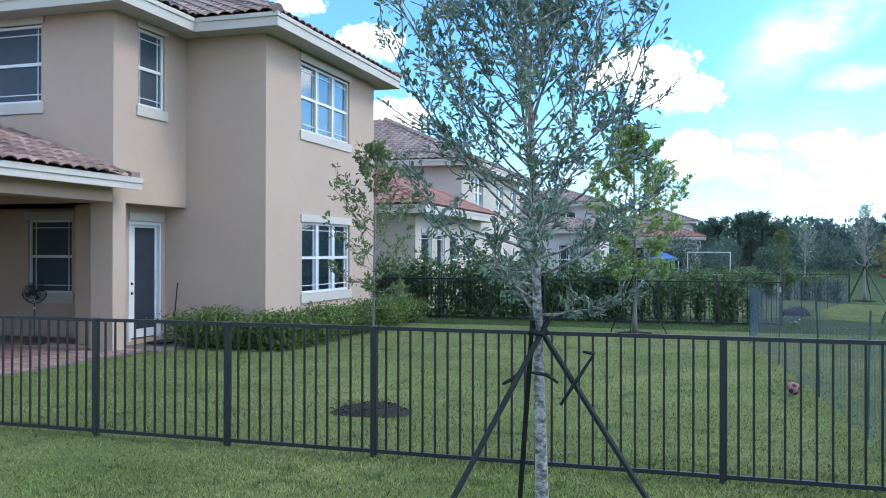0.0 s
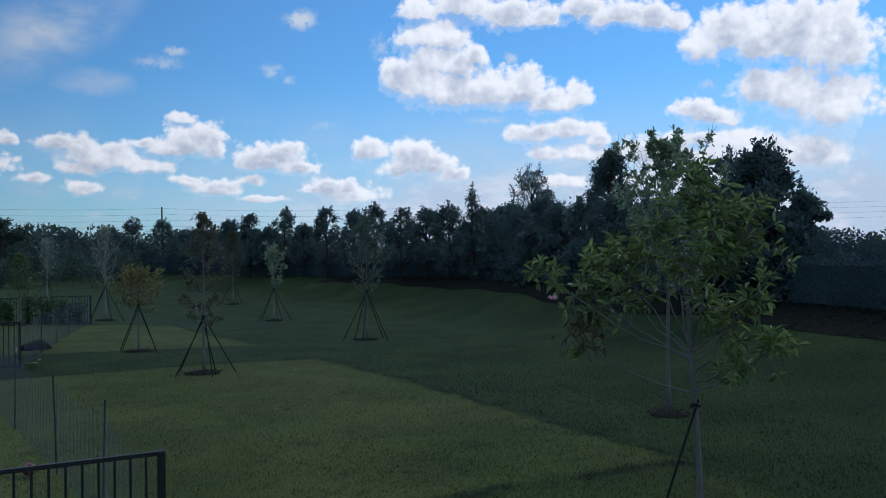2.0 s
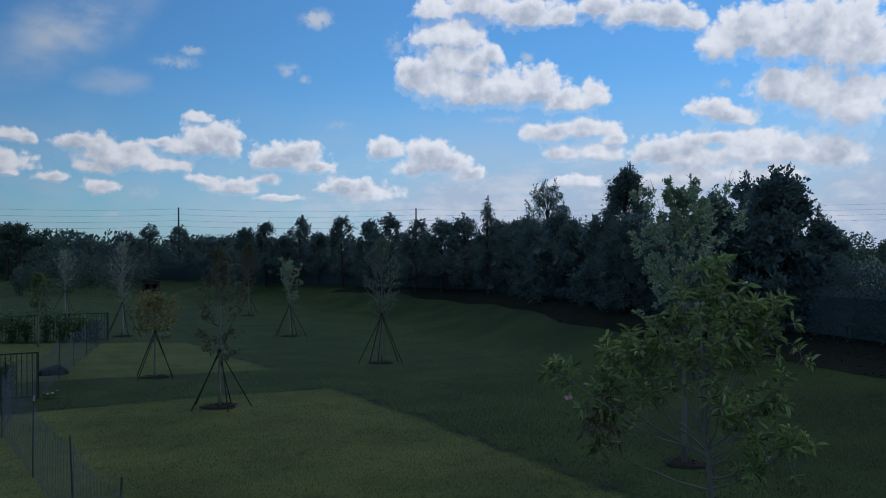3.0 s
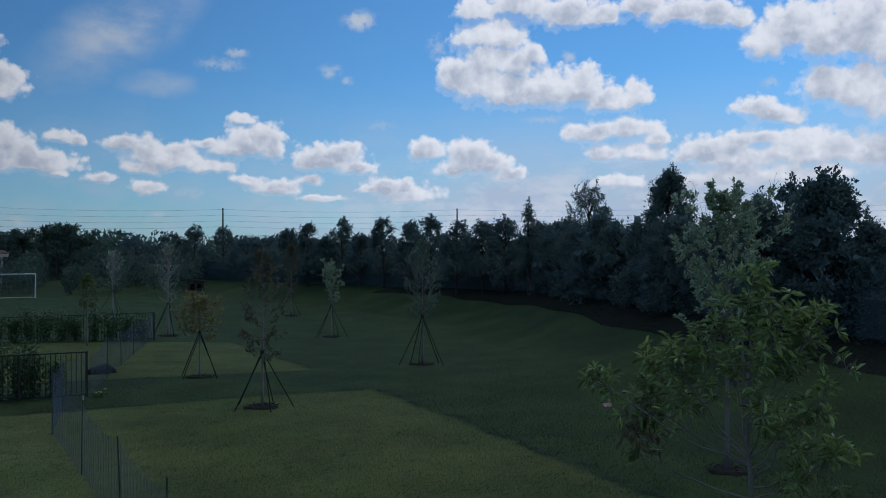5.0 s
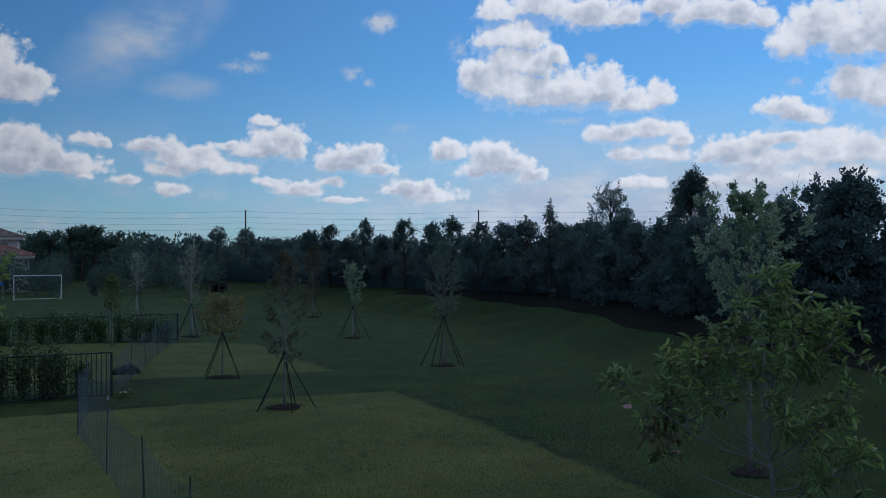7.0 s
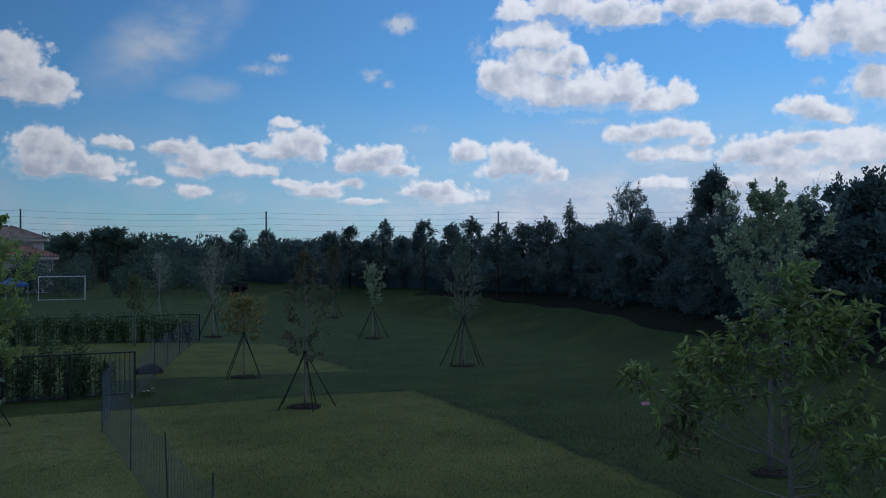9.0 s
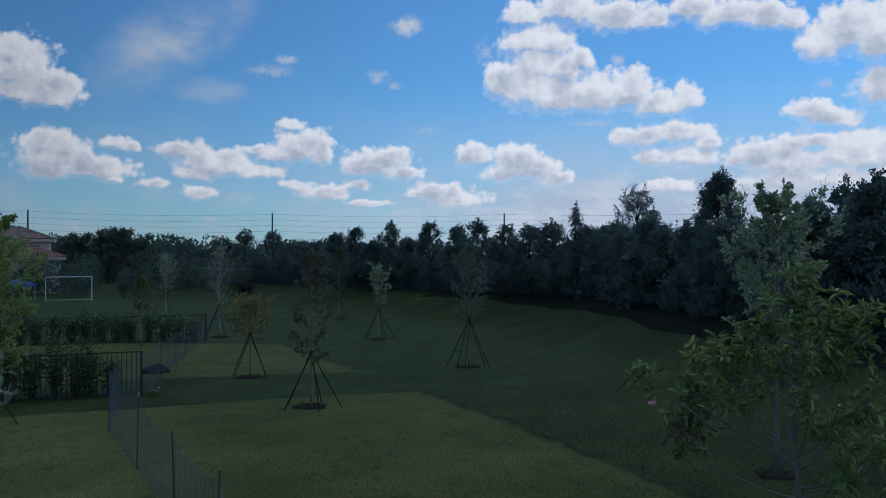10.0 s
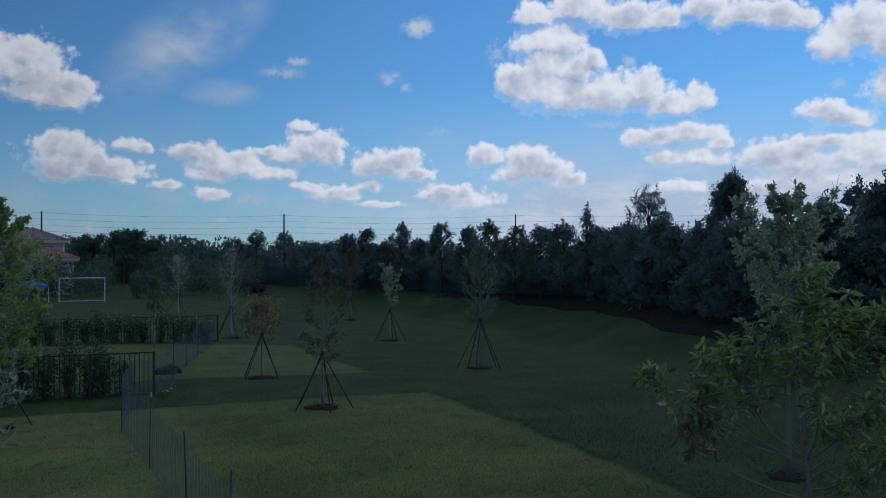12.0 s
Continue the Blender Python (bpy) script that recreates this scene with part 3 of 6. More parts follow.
        if self.v:
            me.from_pydata(np.concatenate(self.v).tolist(), [], self.f)
        me.materials.append(material)
        if shade:
            me.polygons.foreach_set("use_smooth", [True] * len(me.polygons))
        me.update()
        return me


def thing(name, m, label, category, group="", kind=""):
    ob = new(name)
    ob.empty_display_size = 0.2
    ob.matrix_world = m
    return tagged(ob, label, category, group, kind)


def part(name, shape, material, parent, label="", shade=False, m=None):
    """One mesh object under a thing or a part; shape: a Shape or a ready mesh."""
    me = shape.mesh(name, material, shade) if isinstance(shape, Shape) else shape
    ob = new(name, me)
    ob.parent = parent
    if m is not None:
        ob.matrix_basis = m
    return tagged(ob, label)


def solid(name, shape, material, m, label, category, group="", kind="", shade=False):
    ob = new(name, shape.mesh(name, material, shade) if isinstance(shape, Shape) else shape)
    ob.matrix_world = m
    return tagged(ob, label, category, group, kind)


# ---- ground ----
def steps(lo, hi, near, fine, grow):
    out, x, d = [near], near, fine
    while x < hi:
        x += d
        out.append(x)
        d *= grow if abs(x - near) > 30 else 1.0
    x, d = near, fine
    while x > lo:
        x -= d
        out.insert(0, x)
        d *= grow if abs(x - near) > 30 else 1.0
    return np.array(out)


us, vs = steps(-2500, 2500, 6.0, 0.6, 1.22), steps(-2500, 3000, 20.0, 0.6, 1.22)
gu, gv = np.meshgrid(us, vs)
gz = ground_z(gu, gv)
turf = Shape()
nu = len(us)
turf.add(np.stack([gu, gv, gz], -1).reshape(-1, 3), [(j * nu + i, j * nu + i + 1, (j + 1) * nu + i + 1, (j + 1) * nu + i) for j in range(len(vs) - 1) for i in range(nu - 1)])
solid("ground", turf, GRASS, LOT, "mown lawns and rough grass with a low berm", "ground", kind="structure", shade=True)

rng = np.random.default_rng(3)
n = 470000
far_off, bearing = 0.4 + 34.8 * rng.random(n) ** 1.3, np.radians(rng.uniform(-50, 61, n) + rng.normal(0, 7, n))
far_off = np.where(far_off < 5, 8 * np.sqrt(rng.random(n)), far_off)
around = rng.random(n) < 0.17
far_off = np.where(around, 13 * np.sqrt(rng.random(n)), far_off)
bearing = np.where(around, rng.uniform(-math.pi, math.pi, n), bearing)
bu, bv = far_off * np.sin(bearing), far_off * np.cos(bearing)
hgt = rng.uniform(0.014, 0.042, n) * (1 - 0.85 * smooth(14, 34, far_off))
hgt = np.where((bu > 9) | ((bu > 4.9) & (bv < 8.7)), hgt * 1.35, hgt)
ang, lean = rng.uniform(0, 2 * math.pi, n), rng.normal(0, 0.6, (n, 2))
bz = ground_z(bu, bv)
wx, wy = np.cos(ang) * 0.006, np.sin(ang) * 0.006
tri = np.stack([np.stack([bu - wx, bv - wy, bz - 0.003], -1), np.stack([bu + wx, bv + wy, bz - 0.003], -1), np.stack([bu + lean[:, 0] * hgt, bv + lean[:, 1] * hgt, bz + hgt], -1)], 1)
lawn = bpy.data.meshes.new("grass_blades")
lawn.vertices.add(3 * n), lawn.loops.add(3 * n), lawn.polygons.add(n)
lawn.vertices.foreach_set("co", tri.reshape(-1))
lawn.loops.foreach_set("vertex_index", np.arange(3 * n, dtype=np.int32))
lawn.polygons.foreach_set("loop_start", np.arange(0, 3 * n, 3, dtype=np.int32))
lawn.materials.append(BLADE)
lawn.update(calc_edges=True)
solid("grass_blades", lawn, BLADE, LOT, "short green and straw-coloured lawn grass", "grass", kind="stuff")


# ---- fences ----
def fence(name, u_end, v, panels, label, zt=1.22):
    """A black picket fence that runs from its end post at u_end towards lower u."""
    f = thing(name, lot(u_end, v, float(ground_z(u_end, v))), label, "fence")
    bay = 1.53
    s = Shape().chamfer(-0.03, 0.03, -0.03, 0.03, -0.15, zt - 0.024, 0.006)
    s.add([(-0.034, -0.034, zt - 0.024), (0.034, -0.034, zt - 0.024), (0.034, 0.034, zt - 0.024), (-0.034, 0.034, zt - 0.024), (-0.02, -0.02, zt - 0.012), (0.02, -0.02, zt - 0.012), (0.02, 0.02, zt - 0.012), (-0.02, 0.02, zt - 0.012)],
          [(3, 2, 1, 0), (4, 5, 6, 7), (0, 1, 5, 4), (1, 2, 6, 5), (2, 3, 7, 6), (3, 0, 4, 7)])
    post = s.mesh("post", BLACK)
    rail = Shape().box(-bay + 0.03, -0.03, -0.017, 0.017, -0.017, 0.017).mesh("rail", BLACK)
    picket = Shape().chamfer(-0.0095, 0.0095, -0.0095, 0.0095, 0.06, zt - 0.03, 0.002).mesh("picket", BLACK)
    for i in range(panels + 1):
        x = -i * bay
        part("post", post, BLACK, f, m=pose(x, 0, 0))
        if i == panels:
            break
        part("rail", rail, BLACK, f, m=pose(x, 0, zt - 0.035))
        part("rail", rail, BLACK, f, m=pose(x, 0, 0.055))
        for k in range(12):
            part("picket", picket, BLACK, f, m=pose(x - (k + 1) * bay / 13, 0, 0))
    return f


fence("fence", 1.77, 7.34, 11, "black aluminium picket fence across the mown lawn")
fence("fence", 1.84, 23.75, 11, "black aluminium picket fence in front of hedge plants", 1.16)
fence("fence", 5.6, 39.6, 8, "far black aluminium picket fence behind a hedge", 1.2)


def net_fence(points, label, spread=0.034):
    """Thin stakes with loose netting strung between them."""
    f = thing("net_fence", LOT, label, "fence")
    wires = Shape()
    for k, (u, v, top, stake) in enumerate(points):
        z = float(ground_z(u, v))
        if stake:
            lean = 0.02 * math.sin(k * 2.3)
            p = part("stake", Shape().tube([(u, v, z - 0.1), (u + lean, v, z + top * 0.6), (u + lean * 2, v, z + top)], [0.013, 0.012, 0.011], 6), STAKE_GREEN, f)
            if k == 3:
                part("clip", Shape().tube([(u + lean * 2, v, z + top - 0.06), (u + lean * 2, v, z + top + 0.02)], [0.017, 0.014], 6), CAP, p, "pale plastic cap")
    for (u0, v0, t0, _), (u1, v1, t1, _) in zip(points, points[1:]):
        length = math.hypot(u1 - u0, v1 - v0)
        count = int(length / spread)
        for i in range(count):
            q = (i + 0.5) / count
            sag = 0.10 * math.sin(math.pi * q)
            u, v = u0 + (u1 - u0) * q, v0 + (v1 - v0) * q
            z = float(ground_z(u, v))
            wires.tube([(u, v, z + 0.02), (u + 0.02 * math.sin(i), v, z + (t0 + (t1 - t0) * q) * 0.92 - sag)], [0.0009, 0.0009], 3, False)
        for j in range(40):
            h = 0.02 + j * 0.029
            run = []
            for i in range(9):
                q = i / 8
                u, v = u0 + (u1 - u0) * q, v0 + (v1 - v0) * q
                run.append((u, v, float(ground_z(u, v)) + h * (t0 + (t1 - t0) * q) / 1.25 - 0.10 * math.sin(math.pi * q) * h / 1.2))
            wires.tube(run, [0.0009] * 9, 3, False)
    part("netting", wires, NET, f, "loose fine bluish plastic netting")
    return f


net_fence([(1.74, 7.5, 1.15, False), (1.65, 9.54, 1.30, True), (1.49, 12.18, 1.25, True), (1.22, 15.51, 1.28, True), (0.90, 19.1, 1.32, True), (1.2, 21.8, 1.25, True), (1.84, 23.6, 1.2, False)],
          "thin green stakes with sagging plastic netting along the lawn")
net_fence([(1.95, 24.0, 1.1, False), (2.6, 27.0, 1.25, True), (3.3, 30.0, 1.2, True), (4.0, 33.0, 1.25, True), (4.7, 36.0, 1.2, True), (5.5, 39.0, 1.2, True)],
          "farther row of thin stakes with bluish netting")

# ---- trees ----
def tree(name, x, y, label, H, r0, base, reach, leaf, leaf_mat, bark, seed, mains=26, rise=(0.25, 1.1), subs=6, per=3, wide=0.42, cluster=1, lean=(0, 0), droop=0.0, stakes=None, bed=0.0, low=0.55, category="tree", group="", curl=0.10, tuft=1.0, sides=7):
    """A tree at (x, y): H height, base the lowest branch, reach the widest half spread, low where along the crown it is widest.
    leaf: leaf length; cluster: leaflets at each place; stakes: (number, height, foot radius, first bearing); bed: radius of its mulch."""
    g = np.random.default_rng(seed)
    root = thing(name, pose(x, y, soil(x, y)), label, category, group)
    k = np.linspace(0, 1, 9)
    trunk = np.stack([lean[0] * k ** 1.5 + 0.02 * H * 0.3 * np.sin(k * 5 + seed) * k, lean[1] * k ** 1.5 + 0.02 * H * 0.3 * np.cos(k * 4 + seed) * k, -0.05 + (H * 0.97 + 0.05) * k], -1)
    trad = r0 * (1 - 0.88 * k) * (1 + 0.35 * np.exp(-k * 40))
    wood = Shape().tube(trunk, trad, sides + 2)
    spots, ways = [], []

    def limb(start, d, length, rad, count, wiggle, up):
        pts = [np.array(start)]
        d = np.array(d, float)
        for i in range(count):
            d = d + g.normal(0, wiggle, 3) + np.array((0, 0, up))
            d /= np.linalg.norm(d)
            pts.append(pts[-1] + d * length / count)
        wood.tube(pts, np.linspace(rad, max(0.0026, rad * 0.25), count + 1), 5 if rad > 0.012 else 4, False)
        return np.array(pts)

    for i in range(mains):
        s = (i + g.random()) / mains
        h = base + (H * 0.97 - base) * s ** 0.85
        prof = min(1.0, (s + 0.25) / (low + 0.25)) * (1 - max(0.0, s - low) / (1 - low)) ** 0.75 + 0.12
        length = reach * prof * g.uniform(0.72, 1.05)
        a = i * 2.399 + g.normal(0, 0.3)
        el = rise[0] + (rise[1] - rise[0]) * s + g.normal(0, 0.12)
        q = h / (H * 0.97)
        start = [np.interp(q, k, trunk[:, c]) for c in range(3)]
        rad = max(0.003, np.interp(q, k, trad) * 0.42)
        d = (math.cos(a) * math.cos(el), math.sin(a) * math.cos(el), math.sin(el))
        main = limb(start, d, length, rad, 6, 0.10, curl)
        for j in range(subs):
            fr = g.uniform(0.22, 1.0)
            idx = min(5, int(fr * 6))
            p = main[idx] + (main[idx + 1] - main[idx]) * (fr * 6 - idx)
            dm = main[idx + 1] - main[idx]
            dm /= np.linalg.norm(dm)
            d2 = dm + g.normal(0, 0.65, 3) + np.array((0, 0, 0.15 - droop))
            tl = (0.18 + 0.42 * g.random()) * max(0.35, length * 0.62)
            tw = limb(p, d2 / np.linalg.norm(d2), tl, rad * 0.38, 4, 0.16, 0.08 - droop)
            for e in range(per):
                fe = 1 - 0.75 * g.random() ** tuft
                ie = min(3, int(fe * 4))
                spots.append(tw[ie] + (tw[ie + 1] - tw[ie]) * (fe * 4 - ie))
                ways.append(tw[ie + 1] - tw[ie])
        for e in range(per):
            spots.append(main[6] + g.normal(0, 0.02, 3)), ways.append(main[6] - main[5])
    spots, ways = np.array(spots), np.array(ways)
    ways /= np.linalg.norm(ways, axis=1)[:, None] + 1e-9
    part("trunk", wood, bark, root, shade=True)
    crown = Shape()
    for c in range(cluster):
        spread = g.normal(0, 0.75 if cluster > 1 else 0.6, ways.shape)
        d = ways * 0.7 + spread + np.array((0, 0, 0.12 - droop))
        crown.leaves(spots + g.normal(0, 0.012, spots.shape), d, leaf * g.uniform(0.6, 1.2, len(spots)), wide, g)
    part("crown", crown, leaf_mat, root)
    if stakes:
        number, top, foot, first = stakes
        thick = 0.015 if y < 6 else 0.0135
        for i in range(number):
            a = first + i * 2 * math.pi / number + g.normal(0, 0.05)
            o = np.array((math.cos(a) * foot, math.sin(a) * foot, -0.06))
            q = top / (H * 0.97)
            t = np.array([np.interp(q, k, trunk[:, c]) for c in range(2)] + [top])
            part("stake", Shape().tube([o, t + (t - o) * 0.04 + np.array((math.cos(a + 1.5), math.sin(a + 1.5), 0)) * 0.03], [thick, thick * 0.9], 6), STAKE, root)
        ring = np.array([(math.cos(b), math.sin(b)) for b in np.linspace(0, 2 * math.pi, 12)]) * (np.interp(top / H, k, trad) + 0.016)
        c0 = [np.interp(top / (H * 0.97), k, trunk[:, c]) for c in range(2)]
        part("tie", Shape().tube([(c0[0] + p[0], c0[1] + p[1], top + 0.01 * math.sin(i * 2)) for i, p in enumerate(ring)], [0.014] * 12, 5, False), STAKE, root, "dark strap round the trunk")
    if bed:
        mulch_bed(x, y, bed, seed)
    return root


def mulch_bed(x, y, radius, seed):
    g = np.random.default_rng(seed + 500)
    s = Shape()
    ring = [(0.0, 0.0, 0.03)]
    for q in (0.5, 0.85, 1.0):
        for i in range(18):
            a = i * math.pi / 9
            r = radius * q * (1 + 0.12 * math.sin(a * 3 + seed) + g.normal(0, 0.05))
            px, py = r * math.cos(a), r * math.sin(a)
            ring.append((px, py, soil(x + px, y + py) - soil(x, y) + (0.035, 0.025, 0.004)[int(q * 2) - 1 if q < 1 else 2] + g.uniform(0, 0.012)))
    s.add(ring, [(0, 1 + i, 1 + (i + 1) % 18) for i in range(18)] + [(1 + b * 18 + i, 1 + (b + 1) * 18 + i, 1 + (b + 1) * 18 + (i + 1) % 18, 1 + b * 18 + (i + 1) % 18) for b in range(2) for i in range(18)])
    n = int(260 * radius)
    r, a = radius * np.sqrt(g.random(n)) * 1.12, g.uniform(0, 2 * math.pi, n)
    p = np.stack([r * np.cos(a), r * np.sin(a), np.full(n, 0.045)], -1)
    s.leaves(p, g.normal(0, 1, (n, 3)) * (1, 1, 0.15), g.uniform(0.03, 0.07, n), 0.3, g)
    solid("mulch_bed", s, MULCH, pose(x, y, soil(x, y)), "round bed of dark brown wood mulch", "mulch", "mulch beds round the trees")


def clump_tree(name, x, y, label, top, base, radius, seed, leaf=0.16, leaves=5200, clumps=46, stem=0.12, shape=0.5, leaf_mat=None, ground=None, group="trees along the berm", tight=0.30, flat_=0.8, heart=0):
    """A dense tree: a stem with limbs that carry many clumps of leaves. shape: 0 round, 1 pointed."""
    g = np.random.default_rng(seed)
    z0 = soil(x, y) if ground is None else ground
    root = thing(name, pose(x, y, z0), label, "tree", group)
    H, B = top - z0, base - z0
    wood = Shape().tube([(0, 0, -0.1), (0.03, 0, H * 0.3), (0, 0.05, H * 0.65), (0, 0, H * 0.93)], [stem, stem * 0.8, stem * 0.5, 0.012], 7)
    at = []
    for i in range(clumps):
        s = g.random() ** 0.8
        prof = (1 - s) ** (0.35 + 0.6 * shape) * min(1.0, 0.45 + s * 3.0)
        a = g.uniform(0, 2 * math.pi)
        r = radius * prof * math.sqrt(g.uniform(0.25, 1.0))
        c = np.array((r * math.cos(a), r * math.sin(a), B + (H - B) * s))
        at.append(c)
        zi = max(0.2 * H, c[2] - r * 0.8)
        wood.tube([(0, 0, zi * 0.92), c * (0.5, 0.5, 0) + (0, 0, (zi + c[2]) / 2), c], [stem * 0.3, stem * 0.18, 0.006], 4, False)
    part("trunk", wood, BARK_DARK, root, shade=True)
    at = np.array(at)
    own = g.integers(0, clumps, leaves)
    size = radius * tight * g.uniform(0.55, 1.3, clumps)
    d = g.normal(0, 1, (leaves, 3))
    d /= np.linalg.norm(d, axis=1)[:, None]
    away = g.random(leaves) ** 0.5 * np.where(g.random(leaves) < 0.10, 1.25, 0.97)
    p = at[own] + d * (size[own] * away)[:, None] * (1, 1, flat_)
    # loose sprays stand out of the outline
    sprays = max(12, clumps // 2)
    q = at[g.integers(0, clumps, sprays)]
    out = q * (1, 1, 0.4) / (np.linalg.norm(q * (1, 1, 0.4), axis=1)[:, None] + 1e-6) + g.normal(0, 0.45, q.shape) + (0, 0, 0.7)
    out /= np.linalg.norm(out, axis=1)[:, None]
    per = 34
    along = g.random((sprays, per, 1)) * min(0.5, radius * tight * 2.0)
    fill = (q[:, None] + out[:, None] * along + g.normal(0, 0.06, (sprays, per, 3))).reshape(-1, 3)
    p, d = np.concatenate([p, fill]), np.concatenate([d, np.repeat(out, per, 0)])
    leaves = len(p)
    crown = Shape().leaves(p, d + g.normal(0, 0.6, d.shape) + (0, 0, 0.3), leaf * g.uniform(0.6, 1.3, leaves), 0.62, g, simple=True)
    # broad inner blades close the heart of each clump
    if heart:
        c = np.repeat(np.arange(clumps), heart)
        q = at[c] + g.normal(0, 0.22, (len(c), 3)) * size[c][:, None]
        crown.leaves(q, g.normal(0, 1, q.shape), size[c] * g.uniform(0.6, 1.0, len(c)), 0.8, g, simple=True)
    part("crown", crown, leaf_mat or LEAF_DARK_VEILED, root)
    return root


def bush_mesh(seed, width, depth, high, count, leaf, material, stems=5):
    """One shrub as two meshes: stems and leaves."""
    g = np.random.default_rng(seed)
    w = Shape()
    tips = []
    for i in range(stems):
        e = np.array((g.normal(0, width * 0.3), g.normal(0, depth * 0.3), high * g.uniform(0.7, 0.98)))
        w.tube([(e[0] * 0.2, e[1] * 0.2, -0.05), e * (0.6, 0.6, 0.5), e], [0.012, 0.009, 0.004], 5, False)
        tips.append(e)
    n = count
    fr = g.random(n) ** 0.75
    own = g.integers(0, stems, n)
    axis = np.array(tips)[own]
    p = axis * np.stack([0.2 + 0.8 * fr, 0.2 + 0.8 * fr, fr], -1) + g.normal(0, 1, (n, 3)) * (width * 0.2, depth * 0.2, high * 0.06)
    p[:, 2] = np.clip(p[:, 2], 0.06, None)
    lv = Shape().leaves(p, g.normal(0, 0.8, (n, 3)) + (0, 0, 0.5), leaf * g.uniform(0.6, 1.25, n), 0.55, g)
    return w.mesh("woody_base", BARK_DARK), lv.mesh("foliage", material)


def bush(name, meshes, m, label, category, group):
    b = thing(name, m, label, category, group)
    part("woody_base", meshes[0], BARK_DARK, b)
    part("foliage", meshes[1], None, b)
    return b


# near young tree with lichen on its trunk, held by three stakes
tree("young_tree", 0.30, 3.82, "young tree with lichened grey trunk and small olive leaves", 3.35, 0.039, 1.58, 0.98, 0.036, LEAF_OLIVE, BARK_LICHEN, 17,
     mains=64, rise=(0.12, 1.25), subs=15, per=12, wide=0.48, stakes=(3, 1.52, 1.12, -0.5), low=0.30, curl=0.13, tuft=0.5, lean=(-0.13, 0.02), category="tree")
near_tree = next(o for o in bpy.data.objects if o.name == "young_tree")
for run in (((0.06, -0.05, 1.20), (0.13, -0.06, 1.31), (0.205, -0.04, 1.42)), ((-0.20, -0.05, 1.29), (-0.16, -0.04, 1.31), (-0.10, -0.03, 1.36)), ((-0.07, -0.06, 1.345), (0.0, -0.06, 1.335), (0.05, -0.06, 1.30)), ((0.16, -0.05, 1.44), (0.21, -0.05, 1.43), (0.20, -0.05, 1.40))):
    part("strap", Shape().tube(run, [0.007, 0.010, 0.006], 6), STAKE, near_tree, "loose end of a dark tree strap")
# broad-leaved tree with a few pink flowers: a short trunk, pale spreading stems and leaves in rosettes at the twigs' ends
def rosette_tree(x, y, label):
    g = np.random.default_rng(27)
    root = thing("flowering_tree", pose(x, y, soil(x, y)), label, "tree")
    side, ahead = np.array((0.521, -0.853, 0.0)), np.array((0.853, 0.521, 0.0))
    k = np.linspace(0, 1, 9)
    stem = np.stack([-0.10 * k + 0.025 * np.sin(k * 7), 0.09 * k + 0.02 * np.cos(k * 6), -0.05 + 2.95 * k], -1)
    rad = 0.036 * (1 - 0.72 * k) * (1 + 0.4 * np.exp(-k * 30))
    wood = Shape().tube(stem, rad, 9)
    node = lambda z: np.array([np.interp((z + 0.05) / 2.95, k, stem[:, c]) for c in range(2)] + [z])
    tips, ways = [], []
    # start height, then the limb's end: sideways, away, height; its twigs and their spread
    for z0, r, f, z, twigs, spread in (
            (2.30, 0.06, 0.00, 3.42, 13, 0.15), (2.30, -0.20, 0.20, 3.12, 13, 0.20), (2.30, 0.26, -0.15, 3.08, 16, 0.21), (2.20, 0.52, 0.10, 2.98, 20, 0.21),
            (2.10, 0.44, 0.32, 2.78, 12, 0.20), (2.00, 0.02, -0.40, 2.80, 9, 0.20), (2.10, 0.06, 0.45, 2.86, 9, 0.20), (1.95, -0.38, 0.22, 2.86, 11, 0.19),
            (1.90, -0.62, 0.02, 2.72, 15, 0.18), (1.83, -1.16, -0.62, 2.60, 10, 0.13), (1.85, -0.84, -0.30, 2.44, 13, 0.18), (1.88, -0.78, 0.25, 2.62, 10, 0.18), (1.55, -0.86, -0.20, 1.92, 2, 0.10),
            (1.90, 0.80, 0.10, 2.72, 2, 0.08), (1.80, 0.56, -0.10, 2.44, 11, 0.17), (1.70, 0.34, 0.10, 2.12, 7, 0.15), (1.65, 0.72, -0.05, 1.98, 12, 0.15),
            (1.56, 0.38, -0.10, 1.76, 4, 0.10), (1.90, 0.12, -0.55, 2.45, 6, 0.18), (2.00, -0.15, 0.50, 2.60, 7, 0.19)):
        a, e = node(z0), node(2.0) * (1, 1, 0) + side * r + ahead * f + np.array((0, 0, z))
        bow = np.array((0, 0, -0.05 * np.hypot(r, f)))
        run = np.array([a + (e - a) * q + bow * math.sin(math.pi * q) + g.normal(0, 0.014, 3) * (0 < q < 1) for q in np.linspace(0, 1, 7)])
        wood.tube(run, np.linspace(0.0105, 0.0045, 7), 6, False)
        for i in range(int(twigs * 1.4 + 0.5)):
            q = 6 * (1 - 0.45 * g.random() ** 1.6)
            n = min(5, int(q))
            p0 = run[n] + (run[n + 1] - run[n]) * (q - n)
            d = g.normal(0, 0.75, 3) + (run[-1] - run[-3]) * 1.6 + (0, 0, 0.35)
            d /= np.linalg.norm(d)
            p1 = p0 + d * spread * g.uniform(0.6, 1.35)
            mid = (p0 + p1) / 2 + g.normal(0, 0.012, 3) - (0, 0, 0.012)
            wood.tube([p0, mid, p1], [0.0055, 0.004, 0.003], 4, False)
            for at in ((p1, mid) if g.random() < 0.35 else (p1,)):
                tips.append(at), ways.append(p1 - mid)
    part("trunk", wood, BARK_MID, root, shade=True)
    tips, ways = np.array(tips), np.array(ways)
    ways /= np.linalg.norm(ways, axis=1)[:, None]
    crown = Shape()
    first = np.cross(ways, (0.3, 0.2, 0.93))
